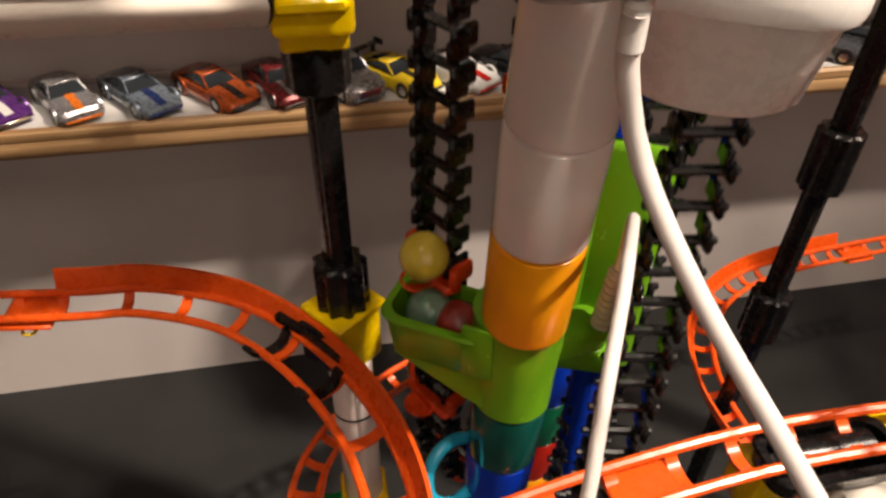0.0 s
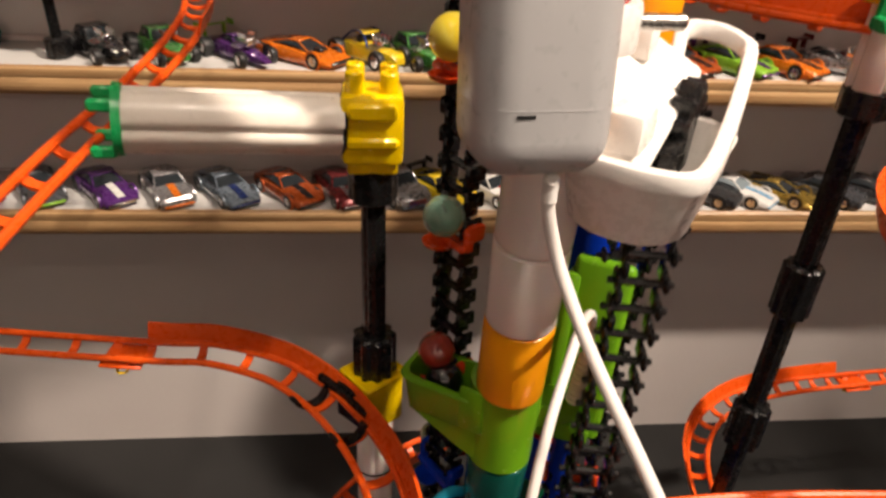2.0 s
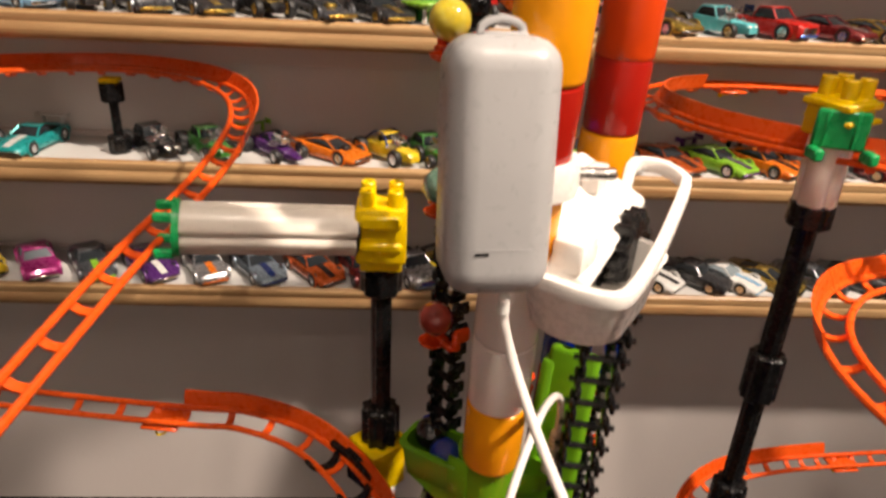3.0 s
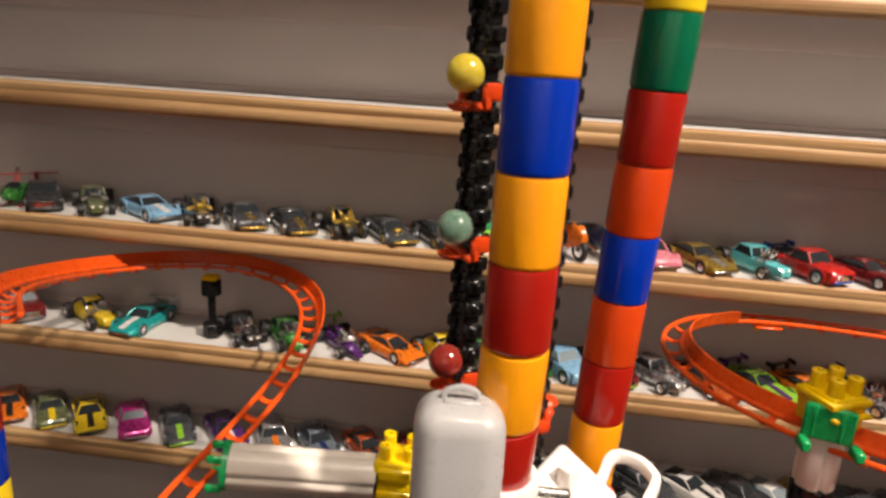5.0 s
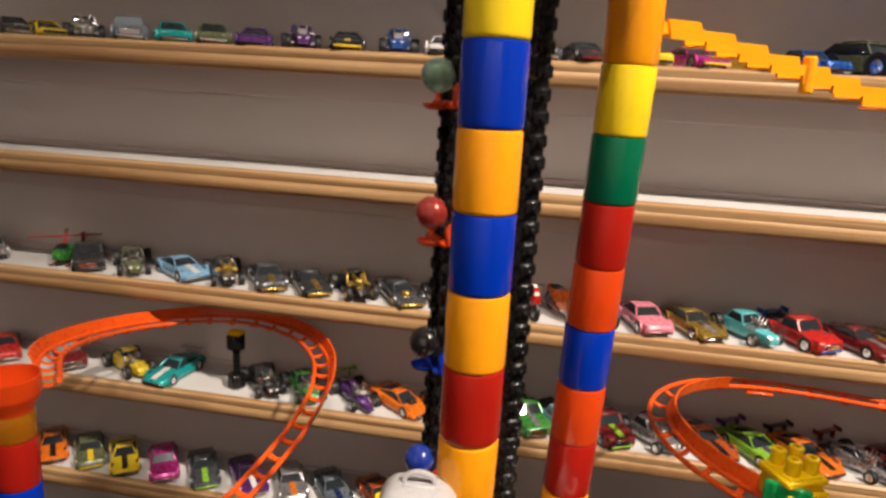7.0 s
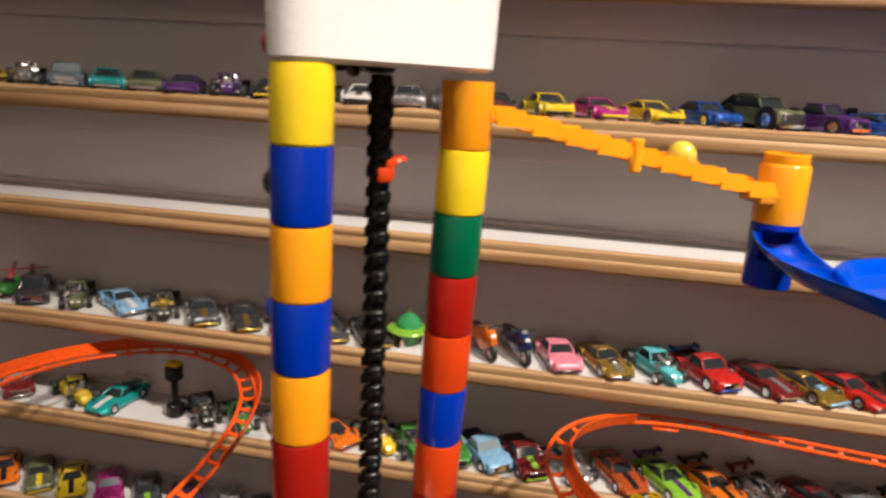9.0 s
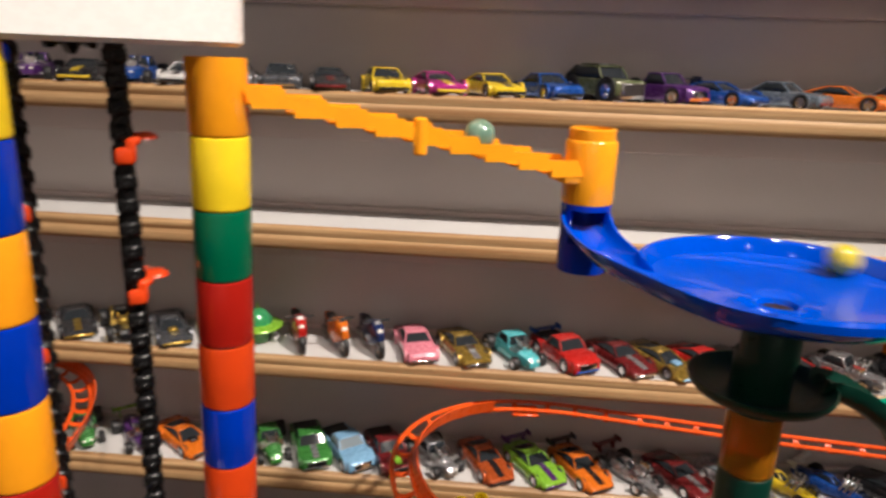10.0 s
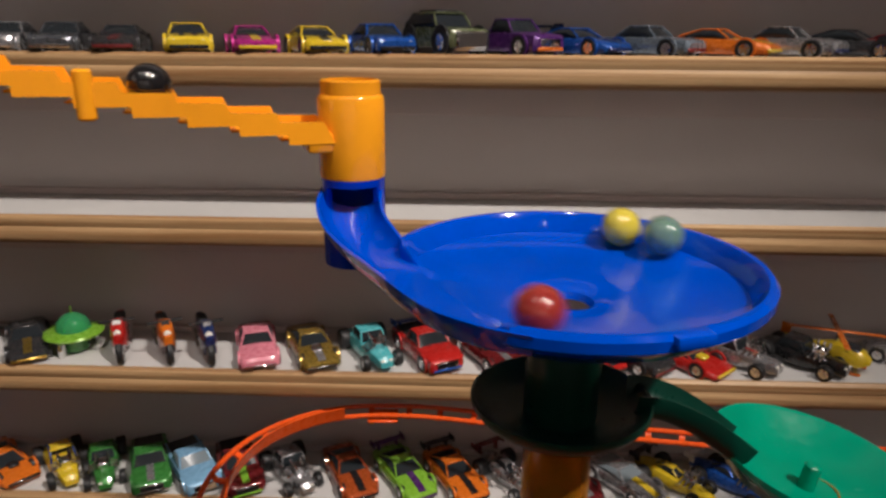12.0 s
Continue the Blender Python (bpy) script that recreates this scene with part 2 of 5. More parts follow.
# Fixtures for every spot, the added fill lamps included; none is in view.
for x, y, w, aim in SPOTS:
    f = thing("unseen_spotlight", "unseen round white recessed ceiling spotlight, lit", "lamp", T(x, y, CEIL), "ceiling spots")
    part("rim", lathe(B(), [(0.040, -0.004), (0.052, -0.004), (0.055, 0.0), (0.036, 0.0), (0.036, -0.002)], 32, closed=True), M["white"], f)
    part("bulb", rod(B(), 0.034, -0.003, -0.0005, 24), M["lamp"], f, "glowing lamp face")

# shelves: white boards with a moulded wooden lip and a pinkish band below
SHELF = [0.567, 0.676, 0.785, 0.898, 1.003, 1.112, 1.221]
LIP = [(0.0, -0.0005), (-0.0045, 0.0008), (-0.0068, -0.001), (-0.0075, -0.004), (-0.0062, -0.0075), (-0.0078, -0.011), (-0.0078, -0.0155), (-0.0055, -0.019), (0.0, -0.0205)]


def shelf(k, z):
    s = thing("wall_shelf", "white board shelf with a moulded pine front lip", "shelf", T(0, 0, z), "display shelves")
    y0, y1 = 0.3075, WALL - 0.0005
    part("board", box(B(), X1 - X0 - 0.01, y1 - y0, 0.012, T((X0 + X1) / 2, (y0 + y1) / 2, -0.006 - 0.001), 0.0008, 1), M["white_board"], s, "matt white shelf board", smooth=False)
    bm = B()
    a = [bm.verts.new((X0 + 0.005, 0.3075 + u, v)) for u, v in LIP]
    b = [bm.verts.new((X1 - 0.005, 0.3075 + u, v)) for u, v in LIP]
    for i in range(len(LIP)):
        j = (i + 1) % len(LIP)
        bm.faces.new((a[i], a[j], b[j], b[i]))
    part("lip", bm, M["wood"], s, "moulded pine edging, clear varnished")
    part("under_band", box(B(), X1 - X0 - 0.01, 0.009, 0.030, T((X0 + X1) / 2, WALL - 0.0051, -0.0135 - 0.015), 0.0008, 1), M["pinkish_tone"], s, "pinkish band along the wall under the board", smooth=False)
    part("back_strip", box(B(), X1 - X0 - 0.01, 0.0045, 0.0045, T((X0 + X1) / 2, WALL - 0.0028, 0.0014), 0.0006, 1), M["pinkish_tone"], s, "thin painted strip along the back edge", smooth=False)


for k, z in enumerate(SHELF):
    shelf(k, z)

# ---- the marble lift tower ----
R = 0.0126
H = 0.0323


def tower_1(z):
    k = max(0.0, 0.83 - z)
    return (-0.030 * min(k, 0.11), -0.001 + 0.106 * k)


def tower_2(z):
    k = max(0.0, 0.996 - z)
    return (0.0535 - 0.034 * k, 0.073 + 0.03 * k)


def tube_mesh(name, mat, h=H, r=R):
    bm = lathe(B(), [(r - 0.0022, 0.0), (r - 0.0008, 0.0), (r - 0.0002, 0.0006), (r, 0.0016), (r, h - 0.0016), (r - 0.0003, h - 0.0005), (r - 0.0009, h - 0.0001), (r - 0.0022, h - 0.0001)], 40, closed=True)
    return mesh_of(name, bm, mat)


TUBES = {}


def tube(x, y, z0, key, group, h=H, top=None):
    words = {"yellow": "glossy yellow", "blue": "glossy blue", "orange": "glossy orange", "red": "glossy dark red", "vermilion": "glossy orange-red", "green": "glossy dark green",
             "clear": "milky clear", "teal": "translucent teal", "amber": "translucent amber", "darkgreen": "smoky green", "black": "black"}[key]
    if key not in TUBES:
        TUBES[key] = tube_mesh("marble_run_tube", M[key])
        TUBES[key + "_rim"] = mesh_of("rim", lathe(B(), [(R - 0.0030, H - 0.003), (R - 0.0021, H - 0.003), (R - 0.0021, H + 0.0012), (R - 0.0024, H + 0.0016), (R - 0.0030, H + 0.0016)], 32, closed=True), M[key])
    ob = new("marble_run_tube", TUBES[key])
    up = ((x, y) if top is None else top)
    m = T(x, y, z0) @ Matrix.Diagonal((1, 1, h / H, 1))
    if up != (x, y):
        m = T(x, y, z0) @ Vector((up[0] - x, up[1] - y, h)).to_track_quat("Z", "Y").to_matrix().to_4x4() @ pose(0, 0, 0, 0, 0, 90) @ Matrix.Diagonal((1, 1, h / H, 1))
    ob.matrix_basis = m
    piece("rim", TUBES[key + "_rim"], ob, Matrix.Identity(4))
    return tagged(ob, words + " plastic marble run tube stacked in a tower", "toy tube", group)


def J(k):
    """Height of the joint above the k-th tube of the tall tower."""
    if k <= 9:
        return 1.0 - 0.0317 * (k - 1)
    return (0.7090, 0.6763, 0.6420, 0.6035)[k - 10] if k <= 13 else 0.6035 - 0.0337 * (k - 13)


for k, key in enumerate(("yellow", "blue", "orange", "blue", "orange", "red", "orange", "red", "orange", "clear", "clear", "orange")):
    tube(*tower_1(J(k + 1)), J(k + 1), key, "tall lift tower tubes", J(k) - J(k + 1), tower_1(J(k)))
for k, key in enumerate(("teal", "blue", "blue", "red", "orange", "blue", "yellow", "green", "red", "orange", "blue")):
    z = J(14 + k)
    if z > FLOOR + 0.01:
        tube(*tower_1(z), z, key, "tall lift tower tubes", 0.0337, tower_1(z + 0.0337))


def K(k):
    """Height of the joints of the second tower."""
    return 0.996 - 0.0318 * (k - 1)


for k, key in enumerate(("yellow", "green", "red", "vermilion", "blue", "vermilion", "red", "orange")):
    tube(*tower_2(K(k + 2)), K(k + 2), key, "second tower tubes", 0.0318, tower_2(K(k + 1)))
for k, key in enumerate(("orange", "blue", "blue", "red", "red", "red", "blue", "green", "red", "orange", "blue", "blue", "red", "blue")):
    z = K(10 + k)
    if z > FLOOR + 0.005:
        tube(*tower_2(z), z, key, "second tower tubes", 0.0318, tower_2(z + 0.0318))

# ---- lift heads, chain and trays ----
V = Vector((0.575, 0.818, 0))
ACROSS = Vector((0.818, -0.575, 0))


def frame_at(o, z):
    """Axes of the lift: x along the two towers, y across to the left."""
    m = Matrix((( V.x, -ACROSS.x, 0, o[0]), (V.y, -ACROSS.y, 0, o[1]), (0, 0, 1, z), (0, 0, 0, 1)))
    return m


head = thing("marble_lift_top", "white plastic box crowning the marble lift towers", "toy lift", frame_at(tower_1(1.03), J(0)))
part("housing", tub(B(), 0.118, 0.0285, 0.0135, 0.0, 0.0355, 0.002, 0.0015, 0.002, T(0.045, 0.0, 0)), M["white"], head)
part("chain_cover", box(B(), 0.078, 0.046, 0.036, T(0.062, 0.036, 0.0195), 0.010, 4), M["white"], head, "white cover over the chain wheel")
part("stud", lathe(B(), [(0.0085, 0.034), (0.0105, 0.034), (0.0105, 0.0405), (0.0098, 0.0412), (0.0085, 0.0412)], 28, T(0.0895, 0, 0), True), M["white"], head, "round socket on the housing")
part("stud", lathe(B(), [(0.0085, 0.034), (0.0105, 0.034), (0.0105, 0.0405), (0.0098, 0.0412), (0.0085, 0.0412)], 28, T(0.0, 0, 0), True), M["white"], head)
part("sprocket", knurl(B(), 0.0155, -0.004, 0.004, 12, 0.002, T(0.0475, 0.031, 0.0127) @ pose(0, 0, 0, 90, 0, 0) @ pose(0, 0, 0, 0, 0, 0)), M["black"], head, "black toothed chain wheel")

LOW = 0.722
gear = thing("drive_head", "white plastic drive head with an open loop handle", "toy lift", frame_at((0.0, 0.0), LOW))
part("tray", tub(B(), 0.058, 0.0395, 0.013, 0.002, 0.0235, 0.0022, 0.006, 0.002, T(0.0190, -0.0180, 0)), M["white"], gear, "rounded white tray round the chain")
part("block", box(B(), 0.060, 0.034, 0.024, T(0.035, -0.0010, 0.0245) @ pose(0, 0, 0, 30, -16, 0), 0.003, 3), M["white"], gear)
part("block", box(B(), 0.016, 0.012, 0.012, T(0.010, -0.013, 0.029), 0.002, 2), M["white"], gear)
loop = glide([(-0.0085, -0.0080, 0.0232), (-0.0098, -0.0240, 0.0235), (-0.0065, -0.0345, 0.0235), (0.0040, -0.0372, 0.0240), (0.0300, -0.0362, 0.0270), (0.0550, -0.0342, 0.0330), (0.0740, -0.0320, 0.0382), (0.0795, -0.0290, 0.0400), (0.0812, -0.0210, 0.0425), (0.0785, -0.0120, 0.0432), (0.0730, -0.0095, 0.0420), (0.0640, -0.0110, 0.0360), (0.0560, -0.0100, 0.0320)], 0.003)
part("handle", sweep(B(), loop, round_rect(0.0046, 0.0062, 0.0014, 2)), M["white"], gear, "white loop handle")
part("collar", lathe(B(), [(R + 0.0003, 0.050), (R + 0.0032, 0.050), (R + 0.0036, 0.052), (R + 0.0036, 0.060), (R + 0.003, 0.062), (R + 0.0003, 0.062)], 36, T(0.0027, 0.0036, 0), True), M["white"], gear, "clamp collar round the tube")
part("screw", rod(B(), 0.0022, 0, 0.016, 14, T(0.008, -0.008, 0.0565) @ pose(0, 0, 0, 0, 90, -52)), M["steel"], gear, "bare steel clamp screw")
part("lug", box(B(), 0.010, 0.007, 0.010, T(0.046, -0.004, 0.0440), 0.001, 2), M["white"], gear)
part("sprocket", knurl(B(), 0.0135, -0.004, 0.004, 11, 0.002, T(0.046, -0.021, 0.020) @ pose(0, 0, 0, 90, 0, 0)), M["black"], gear, "black toothed chain wheel")

motor = thing("motor_box", "white plastic motor box, shade toned in grey, rounded ends", "motor", T(-0.0165, -0.0240, 0.750) @ pose(0, 0, 0, -7, 0, 6))
part("case", box(B(), 0.0325, 0.030, 0.075, T(0, 0, 0.0375), 0.0092, 6), M["grey"], motor)
part("seam", prism(B(), round_rect(0.0327, 0.0302, 0.0094, 6), 0.0160, 0.0163), M["grey"], motor, "fine mould seam round the case")
bm = sweep(B(), glide([(-0.006, 0.0, 0.073), (-0.0058, 0.0, 0.0772), (0, 0.0, 0.0792), (0.0058, 0.0, 0.0772), (0.006, 0.0, 0.073)], 0.002), round_rect(0.0028, 0.0022, 0.0006, 2))
part("hook", bm, M["grey"], motor)
part("latch", box(B(), 0.013, 0.0035, 0.0022, T(0, -0.004, 0.0748), 0.0006, 1), M["grey"], motor)
part("mark", box(B(), 0.0040, 0.0005, 0.0007, T(-0.0060, -0.0150, 0.0150)), M["black"], motor, "dark bar of unreadable print", smooth=False)

cord = thing("power_cord", "white rubber power cord hanging from the motor box", "cable")
part("collar", rod(B(), 0.0019, 0.7440, 0.7515, 16, T(-0.0125, -0.0325, 0)), M["white"], cord, "short white rubber collar")
part("sleeve", sweep(B(), glide([(-0.0128, -0.0330, 0.7500), (-0.0122, -0.0322, 0.7420), (-0.0078, -0.0345, 0.7270), (-0.0010, -0.0485, 0.7110), (0.0080, -0.0695, 0.6950), (0.0170, -0.0915, 0.6780), (0.032, -0.120, 0.645), (0.06, -0.16, 0.52), (0.075, -0.17, 0.35), (0.10, -0.15, FLOOR + 0.002), (0.30, -0.20, FLOOR + 0.002)], 0.005), circle(0.0017, 12)), M["cord"], cord)
cord = thing("power_cord", "white rubber cord looped beside the lift tube", "cable")
part("sleeve", sweep(B(), glide([(0.0262, 0.0258, 0.640), (0.0268, 0.0250, 0.657), (0.0245, 0.0205, 0.671), (0.0185, 0.0095, 0.681), (0.0110, -0.0045, 0.6845), (0.0050, -0.0165, 0.6820), (-0.0010, -0.0280, 0.6755), (-0.0055, -0.0370, 0.6670), (-0.0100, -0.0465, 0.6530), (-0.0180, -0.060, 0.62), (-0.028, -0.080, 0.54), (-0.02, -0.09, 0.38), (0.02, -0.09, FLOOR + 0.002), (0.2, -0.12, FLOOR + 0.002)], 0.004), circle(0.0016, 12)), M["cord"], cord)
ribs = [(0.0, -0.002)]
for i in range(9):
    ribs += [(0.0036 - 0.0001 * i, 0.0026 * i), (0.0036 - 0.0001 * i, 0.0026 * i + 0.0016), (0.0030 - 0.0001 * i, 0.0026 * i + 0.0018), (0.0030 - 0.0001 * i, 0.0026 * i + 0.0025)]
part("strain_relief", lathe(B(), ribs + [(0.0, 0.0236)], 18, T(0.0255, 0.0263, 0.6270) @ pose(0, 0, 0, 2, 3, 0)), M["pinkish_tone"], cord, "ribbed pinkish rubber sleeve at the cord's end")

# lime green loading tray round the tube
z0 = J(13)
x1, y1 = tower_1(z0)
tray = thing("loading_tray", "lime green plastic tray holding marbles at the chain foot", "toy tray", T(x1, y1, z0))
CH = J(12) - J(13)
part("sleeve", lathe(B(), [(R - 0.002, 0.0), (R + 0.0002, 0.0), (R + 0.0004, 0.012), (R + 0.0012, 0.026), (R + 0.0014, CH), (R - 0.002, CH)], 40, closed=True), M["lime"], tray, "lime collar round the tube")
reach = pose(-0.0249 - x1, 0.0327 - y1, 0, 0, 0, -32.4)
part("trough", tub(B(), 0.0330, 0.0212, 0.0062, 0.0150, 0.0338, 0.0016, 0.003, 0.002, reach), M["lime"], tray, "open lime trough")
keel = prism(B(), [(-0.0130, 0.0160), (0.0175, 0.0160), (0.0175, 0.0020), (0.0100, 0.0045)], -0.0078, 0.0078, reach @ pose(0, 0, 0, 90, 0, 0))
part("keel", keel, M["lime"], tray, "sloping underside running to the collar")
part("cheek", box(B(), 0.010, 0.0018, 0.0200, reach @ T(0.0150, -0.0098, 0.0285), 0.0007, 2), M["lime"], tray)
part("bracket", box(B(), 0.024, 0.013, 0.012, T(0.0190, 0.0060, 0.0180) @ pose(0, 0, 0, 0, 6, 12), 0.002, 2), M["lime"], tray, "lime arm reaching to the chain guide")
guide = thing("chain_guide", "lime green plastic chain guide standing behind the tube", "toy lift", T(0.0285, 0.0305, 0.6050))
lean = pose(0, 0, 0, -10, 6, 0)
part("column", box(B(), 0.024, 0.007, 0.078, lean @ T(-0.0005, 0.0015, 0.0385) @ pose(0, 0, 0, 0, 0, -32), 0.0030, 3), M["lime"], guide)
part("flank", box(B(), 0.007, 0.016, 0.070, lean @ T(-0.008, 0.010, 0.035) @ pose(0, 0, 0, 0, 0, -32), 0.0025, 2), M["lime"], guide)
part("bar", box(B(), 0.022, 0.012, 0.010, T(-0.004, 0.001, 0.004) @ pose(0, 0, 0, 0, 0, -20), 0.002, 2), M["lime"], guide)
part("leg", rod(B(), 0.0055, FLOOR - 0.6050, 0.004, 20, T(0, 0.004, 0)), M["blue"], guide, "blue plastic leg down to the floor")
loopy = thing("cyan_ring", "small cyan plastic ring piece low on the tower", "toy part", T(-0.020, 0.028, 0.555))
part("ring", lathe(B(), [(0.013 + 0.0025 * math.cos(a), 0.0025 * math.sin(a)) for a in (2 * math.pi * i / 10 for i in range(10))], 28, pose(0, 0, 0, 70, 0, 30), True), plastic("cyan_plastic", (0.02, 0.36, 0.55)), loopy)

# chain links
PITCH = 0.0622 / 6
RISE = 0.057


def link_mesh():
    bm = B()
    for sx in (-1, 1):
        box(bm, 0.0022, 0.0092, PITCH * 0.62, T(sx * 0.0083, 0, PITCH * 0.20), 0.0010, 1)
        box(bm, 0.0022, 0.0076, PITCH * 0.60, T(sx * 0.0064, 0.0002, -PITCH * 0.22), 0.0009, 1)
        rod(bm, 0.0013, 0.0, 0.0026, 8, T(sx * 0.0090, 0, PITCH * 0.30) @ pose(0, 0, 0, 0, 90 * sx, 0), 0.0004)
    rod(bm, 0.0016, -0.0085, 0.0085, 8, T(0, 0, PITCH * 0.30) @ pose(0, 0, 0, 0, 90, 0), 0.0003)
    return mesh_of("link", bm, M["black"])


def carrier_mesh(mat):
    bm = B()
    for sx in (-1, 1):
        box(bm, 0.0030, 0.0080, 0.0072, T(sx * 0.0112, 0.0005, 0.0010), 0.0016, 2)
        box(bm, 0.0034, 0.0040, 0.0100, T(sx * 0.0108, 0.0030, -0.0015), 0.0011, 1)
    box(bm, 0.0230, 0.0050, 0.0034, T(0, 0.0045, -0.0050), 0.0010, 1)
    lathe(bm, [(0.0005, -0.0078), (0.0036, -0.0076), (0.0056, -0.0066), (0.0064, -0.0050), (0.0056, -0.0049), (0.0048, -0.0058), (0.0032, -0.0065), (0.0005, -0.0067)], 18, T(0, 0.0085, 0), True)
    return mesh_of("carrier", bm, mat)


LINK = link_mesh()
CARRIERS = [carrier_mesh(M["carrier"]), carrier_mesh(M["blue"])]


def loop_pose(s, a, b, zt, zb, lean=0.0):
    """A place on a chain loop: up the strand a, over the top, down the strand b."""
    a, b = Vector((*a, 0)), Vector((*b, 0))
    u = (b - a).normalized()
    r = (b - a).length / 2
    w = Vector((-u.y, u.x, 0))
    up = zt - zb
    s %= 2 * up + 2 * math.pi * r
    mid = (a + b) / 2
    if s < up:
        p, t, n = a + Vector((0, 0, zb + s)), Vector((0, 0, 1)), -u
    elif s < up + math.pi * r:
        q = (s - up) / r
        n = -u * math.cos(q) + Vector((0, 0, math.sin(q)))
        p, t = mid + Vector((0, 0, zt)) + n * r, u * math.sin(q) + Vector((0, 0, math.cos(q)))
    elif s < 2 * up + math.pi * r:
        p, t, n = b + Vector((0, 0, zt - (s - up - math.pi * r))), Vector((0, 0, -1)), u
    else:
        q = (s - 2 * up - math.pi * r) / r
        n = u * math.cos(q) - Vector((0, 0, math.sin(q)))
        p, t = mid + Vector((0, 0, zb)) + n * r, -u * math.sin(q) - Vector((0, 0, math.cos(q)))
    k = lean * max(0.0, zt - p.z)
    p = p + Vector((-0.83 * k, -k, 0))
    x = n.cross(t)
    return Matrix(((x.x, n.x, t.x, p.x), (x.y, n.y, t.y, p.y), (x.z, n.z, t.z, p.z), (0, 0, 0, 1)))


LOOPS = []


def chain(label, a, b, zt, carriers, phase, blue=(), arms=None, slim=1.0, lean=0.0):
    r = (Vector(b) - Vector(a)).length / 2
    zb = zt - (carriers * 0.0622 - 2 * math.pi * r) / 2
    c = thing("lift_chain", label, "chain")
    pieces = []
    for i in range(carriers * 6):
        pieces.append((piece("link", LINK, c, Matrix.Identity(4)), phase - i * PITCH))
    for k in range(carriers if arms is None else arms):
        pieces.append((piece("carrier", CARRIERS[1 if k in blue else 0], c, Matrix.Identity(4)), phase - k * 0.0622))
    for ob, s in pieces:
        ob.scale = (slim, slim, 1.0)
    LOOPS.append((pieces, a, b, zt, zb, lean))


CHAIN_A, CHAIN_B = (-0.0225, 0.0500), (0.0115, 0.0700)
ZT1 = 1.038
ZB1 = ZT1 - (18 * 0.0622 - math.pi * (Vector(CHAIN_B) - Vector(CHAIN_A)).length) / 2
chain("black plastic lift chain with red marble carriers", CHAIN_A, CHAIN_B, ZT1, 18, 0.6425 - ZB1, (3, 9), 12)
chain("black plastic lower drive chain with orange carriers", (0.0485, 0.0525), (0.0430, 0.0250), 0.7290, 12, 0.060, (), 3, 1.0, 0.12)

# ---- ramp, dish and chutes ----
zr = K(1)
funnel_xy = (0.2188, 0.1395)
top2 = tower_2(1.0)
ramp = thing("step_ramp", "orange plastic stepped ramp leading from tower to dish", "toy ramp", T(top2[0], top2[1], zr))
part("socket", lathe(B(), [(R - 0.002, 0), (R - 0.0006, 0), (R, 0.0012), (R, H - 0.0005), (R - 0.002, H - 0.0005)], 40, closed=True), M["orange"], ramp, "orange tube at the ramp's upper end")
d = Vector((funnel_xy[0] - top2[0], funnel_xy[1] - top2[1], 0))
LEN = d.length
yaw = math.degrees(math.atan2(d.y, d.x))
RAMP_TOP, RAMP_LOW = 0.0190, -0.0212
STEPS = 9


def ramp_z(x):
    return RAMP_TOP + (RAMP_LOW - RAMP_TOP) * x / LEN


def stair_side(y, th, cap, deep):
    """A channel side whose top and bottom edges go down in steps."""
    top, low = [], []
    xs = [0.011 + (LEN - 0.022) * i / STEPS for i in range(STEPS + 1)]
    for i in range(STEPS):
        zt = ramp_z(xs[i]) + cap
        top += [(xs[i], zt), (xs[i + 1] - 0.0015, zt - 0.0004)]
        low += [(xs[i] + 0.0025, zt - deep), (xs[i + 1] + 0.0025, zt - deep - 0.0002)]
    out = top + list(reversed(low))
    bm = B()
    a = [bm.verts.new((x, y - th / 2, z)) for x, z in out]
    b = [bm.verts.new((x, y + th / 2, z)) for x, z in out]
    n = len(out)
    for i in range(n):
        bm.faces.new((a[i], a[(i + 1) % n], b[(i + 1) % n], b[i]))
    bm.faces.new(list(reversed(a)))
    bm.faces.new(b)
    return bm


turn = pose(0, 0, 0, 0, 0, yaw)
part("side_rail", stair_side(-0.0092, 0.0018, 0.0035, 0.0084), M["orange"], ramp, at=turn)
part("side_rail", stair_side(0.0092, 0.0018, 0.0042, 0.0062), M["orange"], ramp, at=turn)
for i in range(STEPS):
    x = 0.011 + (LEN - 0.022) * (i + 0.5) / STEPS
    part("step", box(B(), (LEN - 0.022) / STEPS + 0.001, 0.0168, 0.0010, T(x, 0, ramp_z(x) - 0.0012), 0.0005, 1), M["orange"], ramp, at=turn)
part("peg", rod(B(), 0.0032, -0.0080, 0.0090, 18, T(LEN * 0.485, -0.0085, ramp_z(LEN * 0.485))), M["orange"], ramp, at=turn)

cup = thing("funnel_tube", "orange plastic catch tube with a raised collar", "toy tube", T(*funnel_xy, 0.9615))
part("barrel", lathe(B(), [(0.0108, 0), (0.0128, 0), (0.0131, 0.001), (0.0131, 0.0305), (0.0124, 0.0318), (0.0118, 0.0322), (0.0118, 0.0372), (0.0110, 0.0378), (0.0100, 0.0378), (0.0100, 0.002)], 40, closed=True), M["orange"], cup)
part("spout", box(B(), 0.010, 0.0195, 0.008, pose(0, 0, 0, 0, 0, yaw) @ T(-0.0140, 0, 0.0150), 0.0015, 2), M["orange"], cup)

DISH = (0.2997, 0.0865)
dish = thing("spiral_dish", "wide shallow glossy blue plastic marble dish", "toy dish", T(*DISH, 0.9445))
